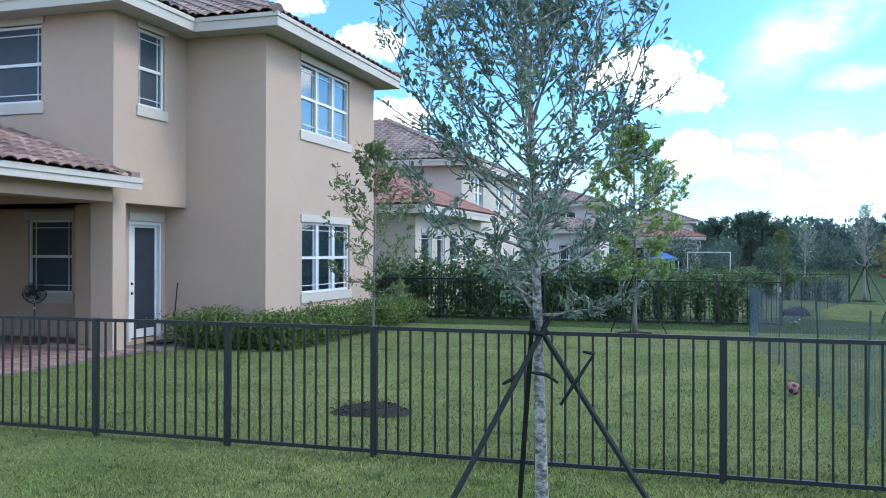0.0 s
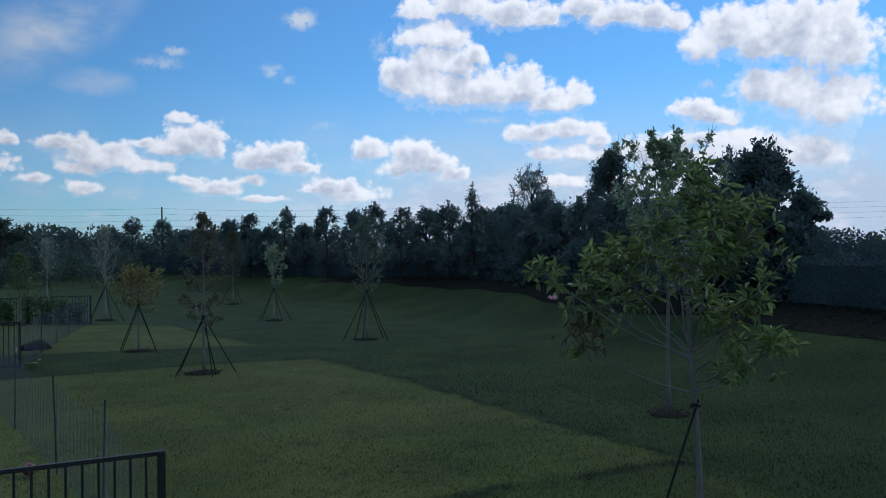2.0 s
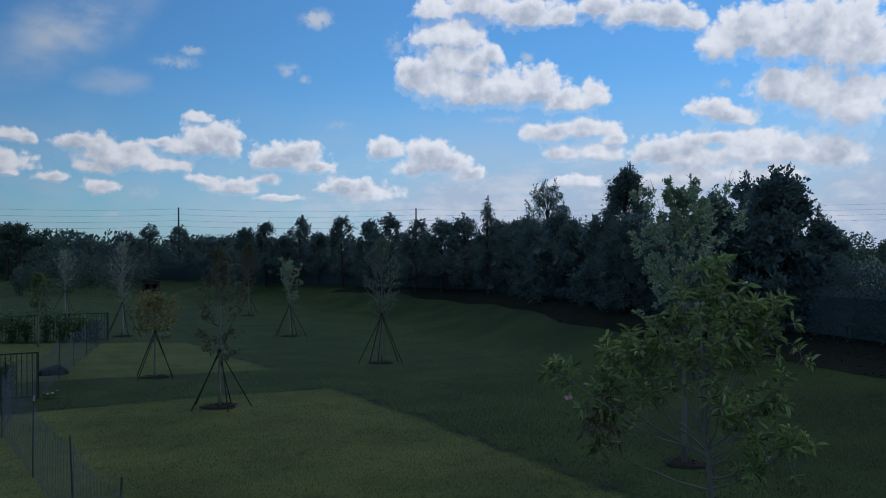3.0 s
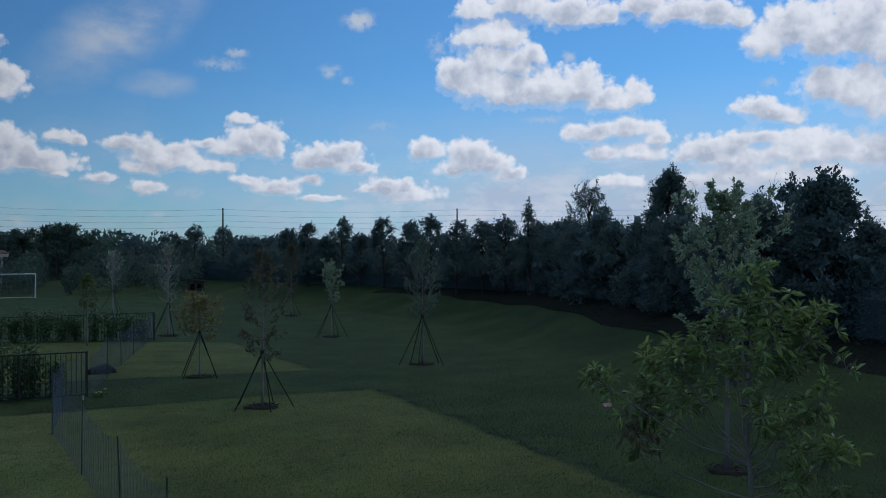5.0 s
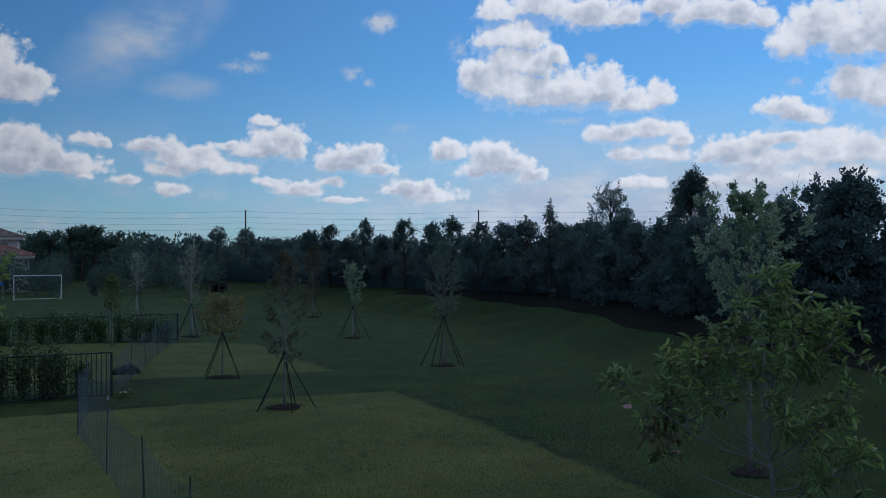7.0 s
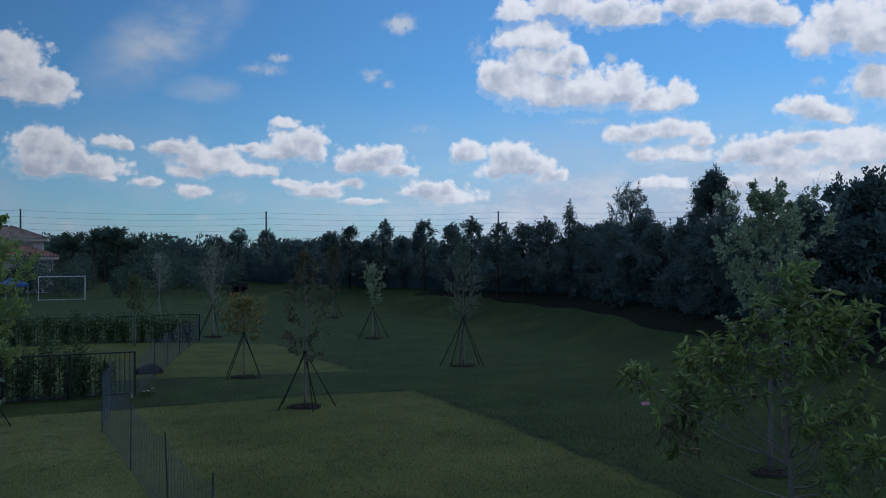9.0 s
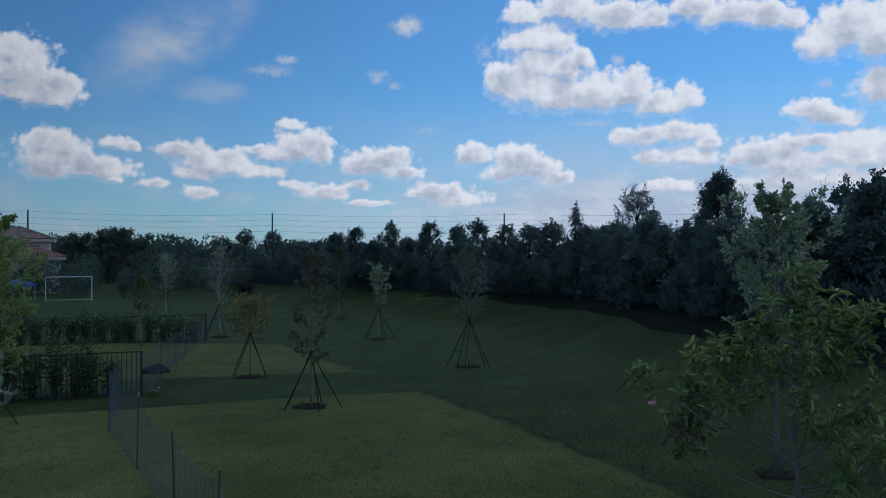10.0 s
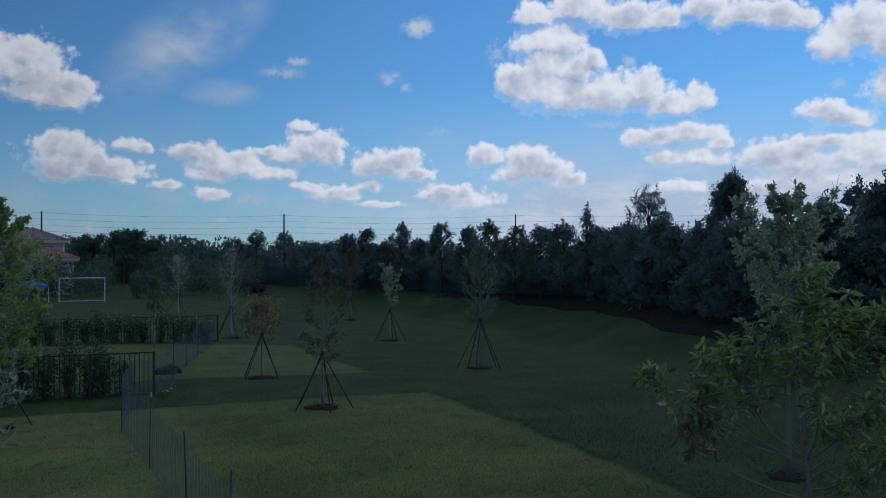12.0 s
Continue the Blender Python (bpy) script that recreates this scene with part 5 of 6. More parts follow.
def neighbour_house():
    h = thing("house", LOT, "two-storey beige stucco house with cream trim and tiled roof", "house")
    V0, V1, UC, VA, UR = 13.35, 25.5, -10.36, 15.67, -8.50
    WEST, VE, ZS, ZF = -22.0, 21.55, 6.36, 2.80
    # upper storey
    part("wall", wall("v", V0, 0.2, WEST, UC, ZF, ZS, [(-13.45, -11.98, 4.70, 6.19)]), STUCCO, h)
    part("wall", wall("u", UC, -0.2, V0 + 0.2, VA, ZF, ZS, [(14.08, 14.92, 4.69, 6.19)]), STUCCO, h)
    part("wall", wall("v", VA, 0.2, UC - 0.7, UR, 0.0, ZS, []), STUCCO, h)
    part("wall", wall("u", UR, -0.2, VA + 0.2, VE, 0.0, ZS, [(17.25, 19.92, 4.56, 6.10), (17.30, 19.95, 0.95, 2.55)]), STUCCO, h)
    part("wall", wall("v", VE, -0.2, WEST, UR - 0.2, 0.0, ZS, []), STUCCO, h)
    part("wall", wall("u", WEST, 0.2, V0 + 0.2, VE - 0.2, 0.0, ZS, []), STUCCO, h)
    part("overhang", Shape().box(UC - 0.72, UC - 0.202, V0 + 0.202, VA - 0.002, ZF, ZF + 0.12), STUCCO, h)
    # sheets behind the glass, coloured dark in place of the shade in the rooms
    part("room_backing", Shape().box(-14.5, -10.7, 13.7, 15.4, 4.4, 4.45).box(-14.5, -10.7, 15.3, 15.35, 4.45, 6.33), ROOM_SHADE, h)
    part("room_backing", Shape().box(-12.0, -8.75, 15.9, 21.3, 0.0, 0.05).box(-12.0, -8.75, 15.9, 21.3, 3.0, 3.1).box(-12.05, -12.0, 15.9, 21.3, 0.05, 6.33), ROOM_SHADE, h)
    window(h, "v", V0, 1, -13.45, -11.98, 4.70, 6.19, 1, screened=True)
    window(h, "u", UC, -1, 14.08, 14.92, 4.69, 6.19, 1, screened=True)
    window(h, "u", UR, -1, 17.25, 19.92, 4.56, 6.10, 3)
    window(h, "u", UR, -1, 17.30, 19.95, 0.95, 2.55, 3)
    # lower storey: porch wall with window, side wall with the glazed door
    part("wall", wall("v", 15.30, 0.2, WEST + 0.2, -11.9, 0.0, ZF, [(-14.07, -12.92, 0.98, 2.57)]), STUCCO, h)
    window(h, "v", 15.30, 1, -14.07, -12.92, 0.98, 2.57, 1, screened=True)
    part("room_backing", Shape().box(-15.5, -12.4, 17.4, 17.45, 0.05, 2.8).box(-15.5, -12.4, 15.55, 17.4, 0.0, 0.05), ROOM_SHADE, h)
    part("wall", wall("v", 14.2, 0.2, -11.9, -10.86, 0.0, ZF, []), STUCCO, h)
    part("wall", wall("u", -11.9, 0.2, 14.402, 15.298, 0.0, ZF, []), STUCCO, h)
    part("wall", wall("u", -10.86, -0.2, 14.402, VA, 0.0, ZF, [(14.47, 15.50, 0.12, 2.46)]), STUCCO, h)
    d = part("door", wall("u", -10.93, -0.045, 14.52, 15.46, 0.15, 2.42, [(14.74, 15.41, 0.32, 2.37)]), WHITE, h, "white door with a full dark glass light")
    part("pane", Shape().box(-10.965, -10.945, 14.74, 15.41, 0.32, 2.37), SCREEN, d)
    for z in (1.05, 1.24):
        part("door_handle", Shape().tube([(-10.93, 14.62, z), (-10.88, 14.62, z)], [0.032, 0.026], 10), BLACK, d)
    part("door_frame", wall("u", -10.85, -0.12, 14.46, 15.50, 0.10, 2.48, [(14.52, 15.46, 0.10, 2.42)]), WHITE, h)
    part("lintel", Shape().box(-10.86, -10.82, 14.45, 15.55, 2.50, 2.66), TRIM, h)
    # porch: column, beams, ceiling, tiled roof
    part("column", Shape().chamfer(-10.86, UC, V0, 13.72, 0.0, ZF, 0.012), STUCCO, h)
    part("column", Shape().chamfer(-10.86, UC, 6.4, 6.86, 0.0, ZF, 0.012), STUCCO, h)
    part("beam", Shape().box(-10.80, UC - 0.004, 6.6, V0 - 0.004, ZF - 0.004, 3.06), STUCCO, h)
    part("beam", Shape().box(-16.5, -10.806, 6.6, 6.9, ZF, 3.06), STUCCO, h)
    # west wall out of view, added to keep light out of the porch
    part("wall", wall("u", -16.5, -0.2, 6.6, 15.29, 0.0, ZF), STUCCO, h)
    part("porch_ceiling", Shape().box(-16.6, -10.81, 6.9, 15.29, ZF + 0.12, ZF + 0.16), STUCCO, h)
    part("fascia", Shape().box(-9.98, -9.92, 6.0, V0 + 0.25, 3.02, 3.14), TRIM, h, "cream painted board")
    part("drip_board", Shape().box(-9.955, -9.895, 6.0, V0 + 0.25, 3.14, 3.24), TRIM, h, "cream painted board")
    part("soffit", Shape().box(-10.35, -9.99, 6.0, V0 - 0.006, 3.06, 3.09), SOFFIT, h)
    pitch = radians(19)
    rise = Vector((-math.cos(pitch), 0, math.sin(pitch)))
    deck = Vector((-9.92, 6.0, 3.22))
    top = deck + rise * 4.6
    part("porch_roof", Shape().add([deck, (deck.x, V0 - 0.01, deck.z), (top.x, V0 - 0.01, top.z), top], [(0, 1, 2, 3)]), TILE, h)
    tiled_slope(h, (deck.x + 0.07, deck.y, deck.z + 0.012), (0, 1, 0), tuple(rise), V0 - 6.05, 4.3, 0, 0, TILE, 11)
    part("flashing", Shape().box(-9.99, -9.93, V0 - 0.06, V0 + 0.20, 3.20, 3.34), TILE, h)
    # main roofs
    hip_roof(h, -19.5, UR, VA, VE, ZS, radians(24), TILE_GREY, (1, 1, -1, -1), 0.55)
    hip_roof(h, WEST, UC, V0, VE, ZS + 0.004, radians(24), TILE_GREY, (1, 0, -1, -1), 0.55)
    # brick patio
    slab = solid("patio", Shape().box(-17, -10.02, 5.9, 15.29, -0.2, 0.035).box(-10.85, -9.7, 13.8, 15.66, -0.2, 0.034), JOINT, LOT, "red brick paver patio under the porch", "patio", kind="structure")
    brick = Shape().chamfer(0.004, 0.196, 0.004, 0.096, 0.03, 0.055, 0.006).mesh("paver", PAVER)
    g = np.random.default_rng(2)
    for i in range(52):
        for j in range(6):
            part("paver", brick, PAVER, slab, m=pose(-10.24 - j * 0.2, 8.6 + i * 0.1, g.uniform(0, 0.003)))
    rest = Shape()
    for i in range(66):
        for j in range(25):
            x, y, z = -11.44 - j * 0.2, 8.6 + i * 0.1, g.uniform(0.052, 0.057)
            rest.add([(x - 0.196, y + 0.004, 0.03), (x - 0.004, y + 0.004, 0.03), (x - 0.004, y + 0.096, 0.03), (x - 0.196, y + 0.096, 0.03), (x - 0.192, y + 0.008, z), (x - 0.008, y + 0.008, z), (x - 0.008, y + 0.092, z), (x - 0.192, y + 0.092, z)],
                     [(4, 5, 6, 7), (0, 1, 5, 4), (1, 2, 6, 5), (2, 3, 7, 6), (3, 0, 4, 7)])
    tagged(part("paver_field", rest, PAVER, slab), kind="stuff")
    return h


def plain_house(label, u0, u1, v0, v1, eave, roof_mat, wall_mat, south=(), east=(), wing=None, pitch=24, over=0.5):
    """A neighbour's house farther off: walls with glazed openings and a tiled hip roof; wing: a lower block (u0, u1, v0, v1, eave, roof, south holes, east holes)."""
    h = thing("house", LOT, label, "house")
    blocks = [(u0, u1, v0, v1, eave, roof_mat, south, east)] + ([wing] if wing else [])
    for a0, a1, b0, b1, z, rm, so, ea in blocks:
        base = -1.5
        part("wall", wall("v", b0, 0.2, a0, a1, base, z, so), wall_mat, h)
        part("wall", wall("u", a1, -0.2, b0 + 0.2, b1 - 0.2, base, z, ea), wall_mat, h)
        part("wall", wall("v", b1, -0.2, a0, a1, base, z), wall_mat, h)
        part("wall", wall("u", a0, 0.2, b0 + 0.2, b1 - 0.2, base, z), wall_mat, h)
        # dark sheets for the unlit inside
        part("room_backing", Shape().box(a0 + 0.4, a1 - 1.2, b0 + 1.2, b0 + 1.25, base, z - 0.1).box(a1 - 1.25, a1 - 1.2, b0 + 1.25, b1 - 0.4, base, z - 0.1), ROOM_SHADE, h)
        for p, q, c, d in so:
            window(h, "v", b0, 1, p, q, c, d, 2 if q - p > 1.4 else 1)
        for p, q, c, d in ea:
            window(h, "u", a1, -1, p, q, c, d, 2 if q - p > 1.4 else 1)
        hip_roof(h, a0, a1, b0, b1, z, radians(pitch), rm, (0, 0, -1, -1), over)
    return h


neighbour_house()
plain_house("pale stucco house with grey-brown tiled roof beyond the hedge", -21.0, -9.9, 35.0, 46.5, 5.55, TILE_GREY, STUCCO_PALE,
            [(-13.2, -11.8, 4.0, 5.2)], [(37.0, 38.6, 3.9, 5.2), (41.0, 42.6, 3.9, 5.2), (44.3, 45.6, 3.9, 5.2)],
            (-20.0, -8.85, 26.0, 34.2, 3.15, TILE_RED, [], [(26.6, 27.7, 0.7, 2.5), (28.3, 29.2, 0.1, 2.5), (29.8, 30.9, 0.7, 2.5), (32.0, 33.1, 0.7, 2.5)]))
plain_house("grey stucco house with brown tiled roof, third in the row", -14.5, -7.6, 62.2, 69.0, 5.2, TILE_GREY, STUCCO_GREY,
            [(-10.6, -9.2, 3.3, 4.8)], [(64.0, 65.4, 3.3, 4.8)],
            (-14.5, -7.0, 58.4, 62.0, 3.2, TILE_GREY, [(-9.8, -8.4, 0.4, 2.4)], []), pitch=18)
plain_house("pale house with brown and red tiled roofs at the row's end", -9.0, -2.0, 95.0, 101.0, 5.0, TILE_GREY, STUCCO_GREY,
            [(-4.0, -2.8, 3.7, 4.7)], [],
            (-9.5, -1.0, 90.6, 94.8, 3.2, TILE_RED, [(-4.6, -2.6, 0.2, 2.4), (-8.5, -6.5, 0.2, 2.4)], []), pitch=20)


# ---- things in the yards ----
def fan(u, v):
    f = thing("pedestal_fan", lot(u, v, 0.055, 62) @ Matrix.Diagonal((0.90, 0.90, 0.80, 1)), "black pedestal fan standing on the brick patio", "fan")
    part("foot", Shape().tube([(0, 0, 0), (0, 0, 0.035), (0, 0, 0.06)], [0.21, 0.19, 0.03], 20), BLACK, f)
    part("pole", Shape().tube([(0, 0, 0.05), (0, 0, 1.02)], [0.017, 0.014], 10), BLACK, f)
    part("collar", Shape().tube([(0, 0, 0.86), (0, 0, 0.91)], [0.026, 0.026], 10), WHITE, f)
    yoke = [(0.25 * math.cos(a), 0, 1.26 + 0.25 * math.sin(a)) for a in np.linspace(math.pi * 0.98, math.pi * 2.02, 14)]
    part("yoke", Shape().tube(yoke, [0.014] * 14, 6), BLACK, f)
    cage = Shape()
    for r, y in ((0.235, -0.05), (0.235, 0.05), (0.16, -0.075), (0.16, 0.075), (0.08, -0.085)):
        cage.tube([(r * math.cos(a), y, 1.28 + r * math.sin(a)) for a in np.linspace(0, 2 * math.pi, 25)], [0.004] * 25, 4, False)
    for i in range(24):
        a = i * math.pi / 12
        c, s = math.cos(a), math.sin(a)
        for sg in (-1, 1):
            cage.tube([(0.04 * c, sg * 0.088, 1.28 + 0.04 * s), (0.16 * c, sg * 0.075, 1.28 + 0.16 * s), (0.235 * c, sg * 0.05, 1.28 + 0.235 * s)], [0.0042] * 3, 4, False)
    part("cage", cage, BLACK, f)
    part("motor", Shape().tube([(0, 0.06, 1.28), (0, 0.16, 1.28), (0, 0.22, 1.28)], [0.085, 0.08, 0.04], 14), BLACK, f)
    for i in range(4):
        a = i * math.pi / 2 + 0.4
        p = [(r * math.cos(a + t), 0.02 * math.sin(t * 6), 1.28 + r * math.sin(a + t)) for r, t in ((0.03, 0), (0.12, -0.3), (0.21, -0.35), (0.21, 0.35), (0.12, 0.4))]
        part("blade", Shape().add(p + [(x, y + 0.004, z) for x, y, z in p], [(4, 3, 2, 1, 0), (5, 6, 7, 8, 9)]), BLACK, f)
    return f


fan(-12.62, 13.9)

mat_ = Shape().chamfer(-10.68, -10.25, 14.7, 15.4, 0.056, 0.075, 0.02)
solid("doormat", mat_, STAKE, LOT, "dark doormat before the glazed door", "doormat")
broom = thing("broom", lot(-10.55, 15.55, 0.055), "broom leaning beside the glazed door", "broom")
part("handle", Shape().tube([(0, -0.05, 0.12), (0.03, 0.06, 1.18)], [0.013, 0.012], 7), STAKE, broom)
part("brush", Shape().box(-0.14, 0.14, -0.09, -0.02, 0.0, 0.13), LEAF_AMBER, broom, "straw-coloured brush")

ball = Shape()
pts, fcs = [], []
for i in range(9):
    for j in range(16):
        a, b = math.pi * i / 8, 2 * math.pi * j / 16
        pts.append((0.085 * math.sin(a) * math.cos(b), 0.085 * math.sin(a) * math.sin(b), 0.085 - 0.085 * math.cos(a)))
for i in range(8):
    for j in range(16):
        fcs.append((i * 16 + j, i * 16 + (j + 1) % 16, (i + 1) * 16 + (j + 1) % 16, (i + 1) * 16 + j))
ball.add(pts, fcs)
toy = solid("ball", ball, BALL, lot(1.17, 12.14, 0.02), "faded red ball with dark patches on the lawn", "ball", shade=True)
for i in range(12):
    z = 1 - 2 * (i + 0.5) / 12
    r, a = math.sqrt(1 - z * z), i * 2.4
    c = Vector((r * math.cos(a), r * math.sin(a), z))
    x = c.orthogonal().normalized()
    y = c.cross(x)
    rim = [(c * 0.96 + (x * math.cos(k * 1.2566) + y * math.sin(k * 1.2566)) * 0.40).normalized() * 0.0868 + Vector((0, 0, 0.085)) for k in range(5)]
    part("patch", Shape().add([c * 0.0875 + Vector((0, 0, 0.085))] + rim, [(0, 1 + k, 1 + (k + 1) % 5) for k in range(5)]), BALL_PATCH, toy, "dark patch")


def goal(m):
    f = thing("football_goal", m, "white goal frame with net on the far lawn", "goal")
    for x in (-2.1, 2.1):
        part("post", Shape().tube([(x, 0, 0), (x, 0, 2.0)], [0.045, 0.045], 10), WHITE, f)
        part("back_stay", Shape().tube([(x, 0, 2.0), (x, 1.2, 0.05)], [0.024, 0.024], 8), WHITE, f)
        part("ground_bar", Shape().tube([(x, 0, 0.05), (x, 1.2, 0.05)], [0.024, 0.024], 8), WHITE, f)
    part("crossbar", Shape().tube([(-2.14, 0, 2.0), (2.14, 0, 2.0)], [0.045, 0.045], 10), WHITE, f)
    part("back_bar", Shape().tube([(-2.1, 1.2, 0.05), (2.1, 1.2, 0.05)], [0.024, 0.024], 8), WHITE, f)
    net = Shape()
    for i in range(22):
        x = -2.1 + 4.2 * i / 21
        net.tube([(x, 0, 2.0), (x, 0.75, 0.75), (x, 1.2, 0.05)], [0.0025] * 3, 3, False)
    for q in np.linspace(0.05, 0.95, 10):
        net.tube([(-2.1, 1.2 * q, 2.0 - 1.95 * q), (2.1, 1.2 * q, 2.0 - 1.95 * q)], [0.0025] * 2, 3, False)
    part("net", net, GOAL_NET, f)
    return f


goal(pose(16.7, 72.9, soil(16.7, 72.9), 0, 0, -10) @ Matrix.Diagonal((0.80, 0.80, 0.95, 1)))


def canopy(m):
    f = thing("canopy_tent", m, "blue pop-up canopy tent beside the goal", "tent")
    part("roof", Shape().add([(-1.5, -1.5, 2.0), (1.5, -1.5, 2.0), (1.5, 1.5, 2.0), (-1.5, 1.5, 2.0), (0, 0, 2.75), (-1.5, -1.5, 1.75), (1.5, -1.5, 1.75), (1.5, 1.5, 1.75), (-1.5, 1.5, 1.75)],
                             [(0, 1, 4), (1, 2, 4), (2, 3, 4), (3, 0, 4), (5, 6, 1, 0), (6, 7, 2, 1), (7, 8, 3, 2), (8, 5, 0, 3)]), BLUE, f)
    for x in (-1.45, 1.45):
        for y in (-1.45, 1.45):
            part("leg", Shape().box(x - 0.025, x + 0.025, y - 0.025, y + 0.025, 0, 1.95), WHITE, f)
    return f


canopy(pose(13.3, 74.0, soil(13.3, 74.0), 0, 0, 15) @ Matrix.Diagonal((0.58, 0.58, 0.68, 1)))


def shed(m):
    f = thing("play_house", m, "dark playhouse with a slanted roof on the far lawn", "playhouse")
    part("wall", wall("v", -1.0, 0.06, -1.3, 1.3, 0, 1.5, [(-0.9, -0.2, 0.0, 1.2), (0.2, 0.9, 0.5, 1.1)]), BARK_DARK, f)
    part("wall", Shape().box(-1.3, 1.3, 0.94, 1.0, 0, 1.5), BARK_DARK, f)
    part("wall", Shape().box(-1.3, -1.24, -0.94, 0.94, 0, 1.5), BARK_DARK, f)
    part("wall", Shape().box(1.24, 1.3, -0.94, 0.94, 0, 1.5), BARK_DARK, f)
    part("roof", Shape().add([(-1.5, -1.2, 1.9), (1.5, -1.2, 1.5), (1.5, 1.2, 1.5), (-1.5, 1.2, 1.9), (-1.5, -1.2, 1.96), (1.5, -1.2, 1.56), (1.5, 1.2, 1.56), (-1.5, 1.2, 1.96)],
                             [(3, 2, 1, 0), (4, 5, 6, 7), (0, 1, 5, 4), (1, 2, 6, 5), (2, 3, 7, 6), (3, 0, 4, 7)]), STAKE, f)
    return f


shed(pose(33.0, 76.3, soil(33.0, 76.3), 0, 0, -25) @ Matrix.Diagonal((0.56, 0.56, 0.60, 1)))
big = Shape().add([(x * 2.0, y * 2.0, z * 2.0) for x, y, z in pts], fcs)
solid("ball", big, RED, pose(31.1, 74.0, soil(31.1, 74.0)), "big red ball beside the dark playhouse", "ball", shade=True)

bag = Shape()
g = np.random.default_rng(4)
rows = []
for i, x in enumerate(np.linspace(-0.6, 0.6, 9)):
    e = math.sqrt(max(0.05, 1 - (x / 0.66) ** 2))
    rows += [(x, 0.28 * e * math.cos(a) + g.normal(0, 0.012), 0.40 * e * math.sin(a) * (0.9 + 0.1 * math.sin(x * 7)) + g.normal(0, 0.012)) for a in np.linspace(math.pi, 0, 9)]
bag.add(rows, [(i * 9 + j, i * 9 + j + 1, (i + 1) * 9 + j + 1, (i + 1) * 9 + j) for i in range(8) for j in range(8)])
solid("covered_bundle", bag, STAKE, lot(2.55, 28.1, float(ground_z(2.55, 28.1)), 8) @ Matrix.Diagonal((0.68, 0.68, 0.8, 1)), "low dark covered bundle lying on the lawn", "bundle", shade=True)

# white flowers at the foot of the fence's end post
g = np.random.default_rng(14)
fl = thing("flower_clump", lot(2.15, 23.55, float(ground_z(2.15, 23.55))), "small clump of white flowers by the fence post", "flowers")
k = g.normal(0, 1, (40, 3)) * (0.08, 0.08, 0.0) + (0, 0, 0.05)
part("foliage", Shape().leaves(k, g.normal(0, 0.5, (40, 3)) + (0, 0, 0.8), 0.13, 0.4, g), LEAF_SHRUB, fl)
for i in range(7):
    c = np.array((g.normal(0, 0.08), g.normal(0, 0.08), g.uniform(0.10, 0.22)))
    d = np.array([(math.cos(a), math.sin(a), 0.3) for a in np.arange(5) * 1.257])
    part("flower", Shape().leaves(np.repeat(c[None], 5, 0), d, 0.04, 0.8, g), WHITE, fl)

# pink blossoms on the broad-leaved tree
blossom_at = ((-0.32, 0.54, 2.74), (-0.06, -0.21, 2.27), (-0.03, -0.18, 2.20), (-1.20, 0.64, 2.39), (-0.60, 0.61, 1.94), (0.30, -0.52, 2.02))
owner = next(o for o in bpy.data.objects if o.name == "flowering_tree")
for i, c in enumerate(blossom_at):
    d = np.array([(math.cos(a), math.sin(a), 0.35) for a in np.arange(6) * 1.047])
    part("blossom", Shape().leaves(np.repeat(np.array(c)[None], 6, 0), d, 0.046, 0.9, g), PINK, owner, "pale pink blossom")

# fallen blossoms under the tree
for i in range(16):
    x, y = 6.3 + g.normal(0, 0.9), 3.6 + g.normal(0, 0.8)
    d = np.array([(math.cos(a), math.sin(a), 0.2) for a in np.arange(5) * 1.257 + i])
    solid("fallen_blossom", Shape().leaves(np.zeros((5, 3)), d, 0.045, 0.8, g), PINK if i % 3 else WHITE, pose(x, y, soil(x, y) + 0.03), "faded fallen blossom on the grass", "blossom", "fallen blossoms on the grass")

# ---- far off: power line, road strip, woods ----
BEAR = ((-6.0, 400), (10.5, 405), (24.9, 410), (40.0, 420), (57.0, 450), (76.0, 510))
tops = []
for az, dist in BEAR:
    a = radians(az)
    x, y = dist * math.sin(a), dist * math.cos(a)
    z = soil(x, y)
    top = 3.6 + dist * math.tan(radians(2.72))
    p = thing("power_pole", pose(x, y, z, 0, 0, -az), "tall dark transmission pole with wires", "power pole", "poles of the power line")
    part("mast", Shape().tube([(0, 0, -1), (0, 0, top - z)], [0.55, 0.32], 10), WOODPOLE, p)
    for i in range(4):
        h = top - z - 0.6 - i * 2.6
        part("arm", Shape().tube([(0, 0, h), (-0.2, -1.5, h + 0.25)], [0.10, 0.07], 6), WOODPOLE, p)
    tops.append((x, y, top))
for i in range(4):
    cable = Shape()
    for (x0, y0, z0), (x1, y1, z1) in zip(tops, tops[1:]):
        run = []
        for q in np.linspace(0, 1, 17):
            run.append((x0 + (x1 - x0) * q, y0 + (y1 - y0) * q, z0 + (z1 - z0) * q - 0.6 - i * 2.6 - 5.0 * q * (1 - q)))
        cable.tube(run, [0.034] * 17, 4, False)
    solid("power_cable", cable, STAKE, pose(0, 0, 0), "long thin overhead power cable", "cable", "cables of the power line")

g = np.random.default_rng(21)


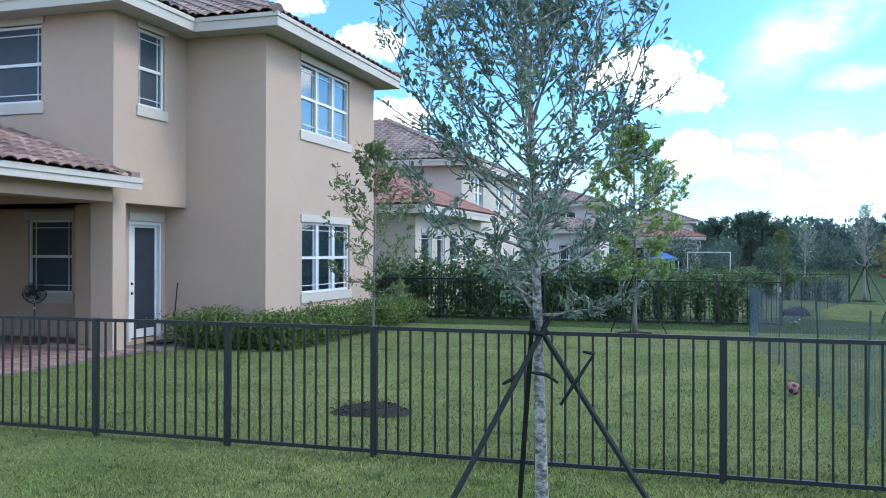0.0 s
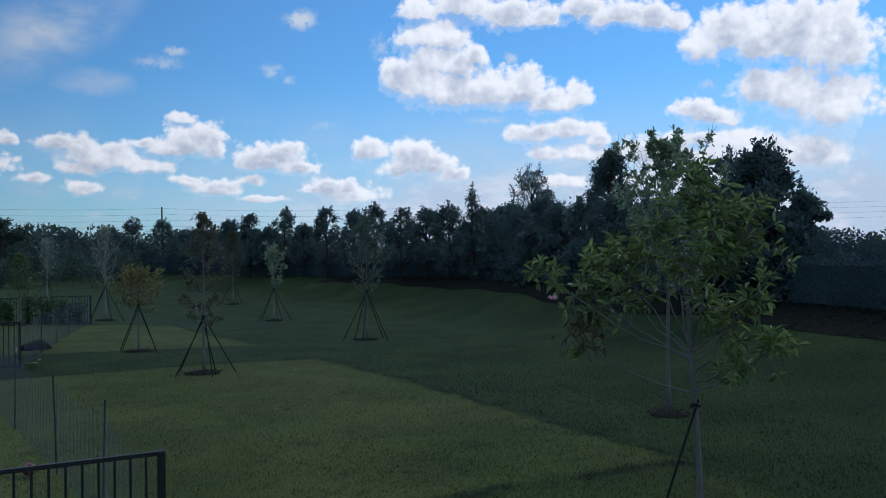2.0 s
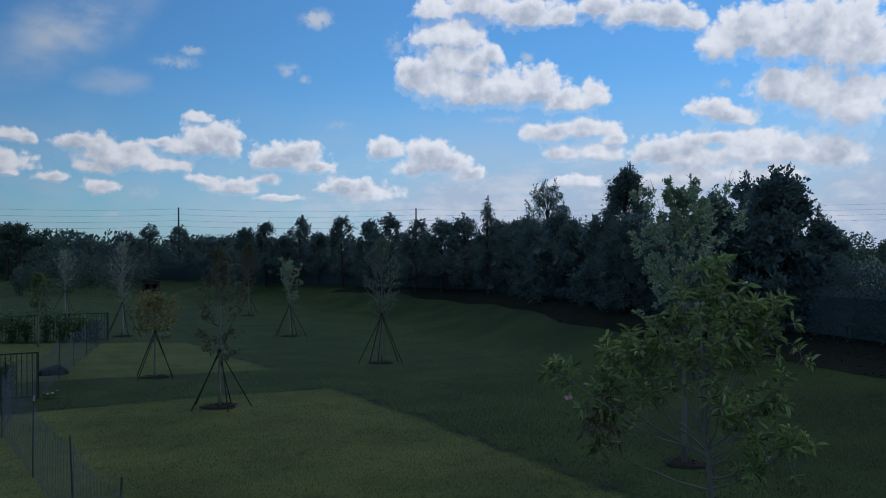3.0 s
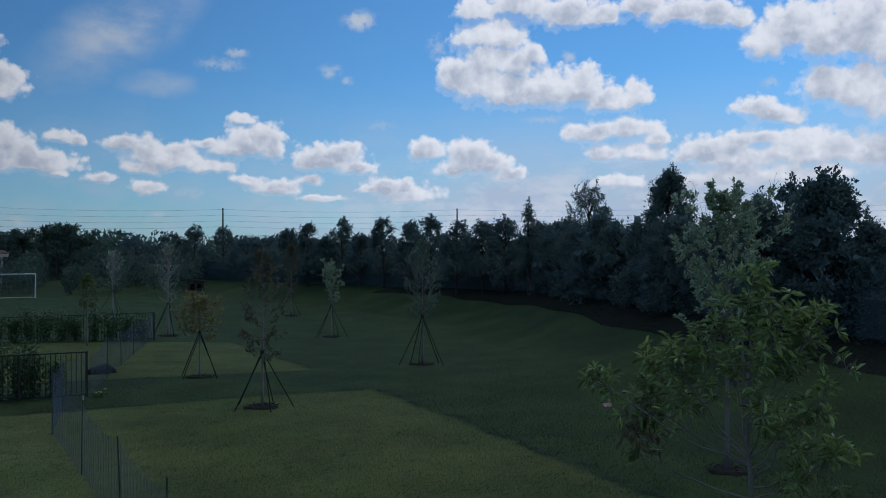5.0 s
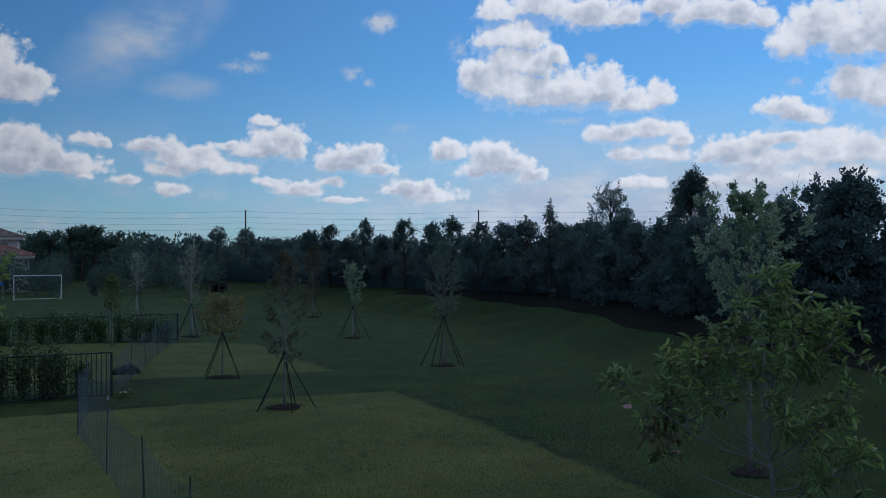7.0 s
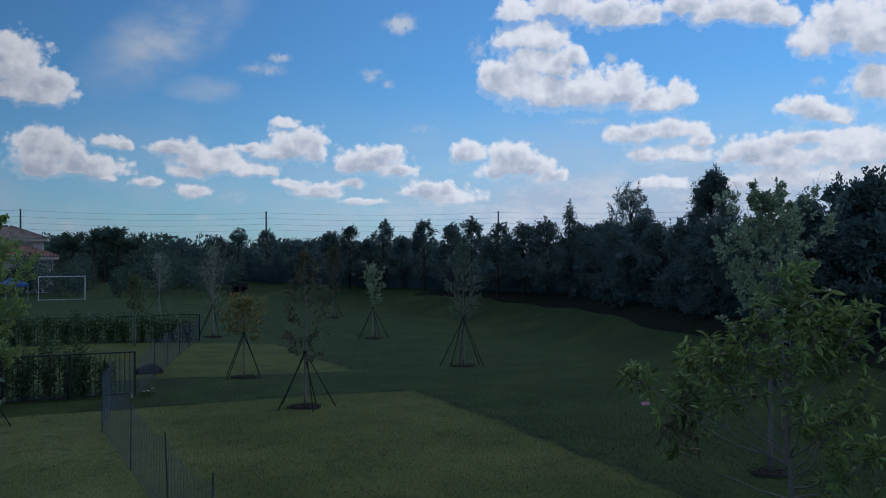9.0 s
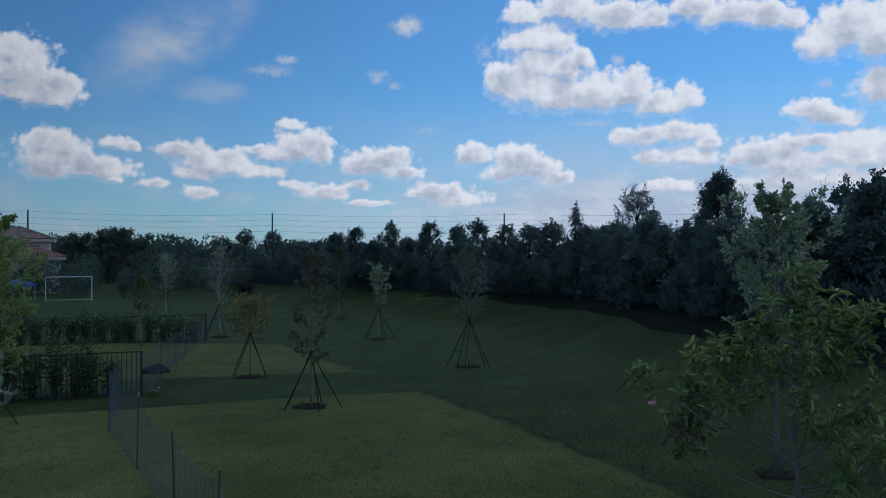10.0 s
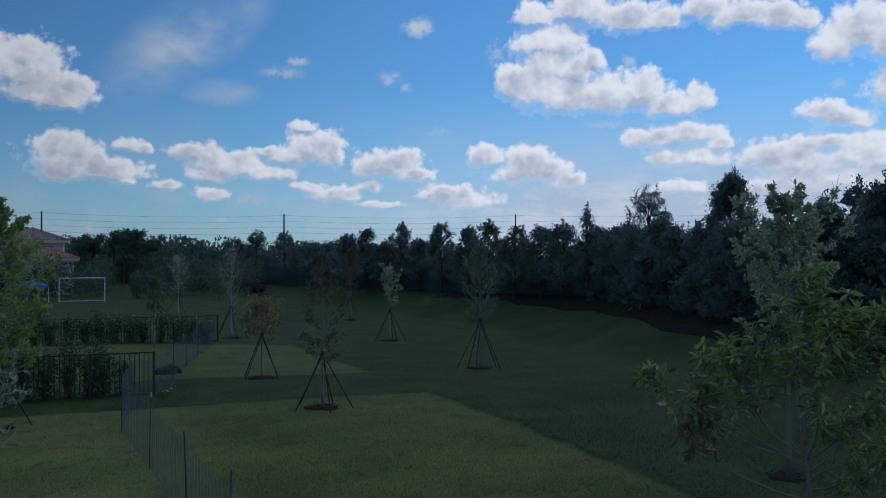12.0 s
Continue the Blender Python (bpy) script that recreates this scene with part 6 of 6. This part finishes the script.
def woods(name, az0, az1, d0, d1, top0, top1, count, label, leaf=(0.3, 0.6)):
    """A far wood as crowns of leaf clumps with uneven tops."""
    s = Shape()
    for i in range(count):
        az, dist = radians(g.uniform(az0, az1)), g.uniform(d0, d1)
        x, y = dist * math.sin(az), dist * math.cos(az)
        z0, t = soil(x, y), g.uniform(top0, top1)
        r = g.uniform(0.28, 0.5) * (t - z0)
        n = 420
        d = g.normal(0, 1, (n, 3))
        d /= np.linalg.norm(d, axis=1)[:, None]
        sc = g.random(n) ** 0.4
        p = np.stack([x + d[:, 0] * r * sc, y + d[:, 1] * r * sc, z0 + (t - z0) * (0.5 + 0.5 * d[:, 2] * sc)], -1)
        s.leaves(p, d + g.normal(0, 0.5, d.shape), g.uniform(leaf[0], leaf[1], n), 0.7, g, simple=True)
    return solid(name, s, LEAF_FAR_HAZED, pose(0, 0, 0), label, "trees", kind="stuff")


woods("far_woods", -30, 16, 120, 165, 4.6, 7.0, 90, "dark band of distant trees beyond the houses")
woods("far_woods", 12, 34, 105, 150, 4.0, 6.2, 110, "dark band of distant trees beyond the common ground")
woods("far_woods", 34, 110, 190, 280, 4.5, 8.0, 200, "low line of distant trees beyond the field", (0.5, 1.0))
woods("scrub", 6, 24, 78, 100, 2.2, 4.2, 46, "grey-green scrub and young trees at the far end", (0.14, 0.28))


def palm(x, y, top, seed):
    q = np.random.default_rng(seed)
    z = soil(x, y)
    p = thing("palm", pose(x, y, z), "dark feathery palm standing over the distant trees", "palm tree", "palms over the distant trees")
    part("trunk", Shape().tube([(0, 0, -0.2), (0.1, 0, (top - z) * 0.75)], [0.22, 0.17], 8), BARK_DARK, p)
    s = Shape()
    for i in range(26):
        a, e = q.uniform(0, 6.28), q.uniform(-0.2, 1.3)
        d = np.array((math.cos(a) * math.cos(e), math.sin(a) * math.cos(e), math.sin(e)))
        c = np.array((0.1, 0, (top - z) * 0.75))
        pts_ = [c + d * l + np.array((0, 0, -0.10 * l * l)) for l in np.linspace(0, 2.3, 7)]
        s.tube(pts_, np.linspace(0.03, 0.006, 7), 4, False)
        pp = np.repeat(np.array(pts_[1:]), 6, 0)
        s.leaves(pp, q.normal(0, 0.6, pp.shape) + d * 0.6 - (0, 0, 0.3), 0.55, 0.16, q)
    part("fronds", s, LEAF_FAR_HAZED, p)


for i, (az, dist, top) in enumerate(((13.4, 112, 6.0), (14.6, 110, 6.2), (15.3, 113, 6.6), (16.0, 111, 6.5), (17.1, 114, 5.8), (12.6, 115, 5.6))):
    palm(dist * math.sin(radians(az)), dist * math.cos(radians(az)), top, 900 + i)
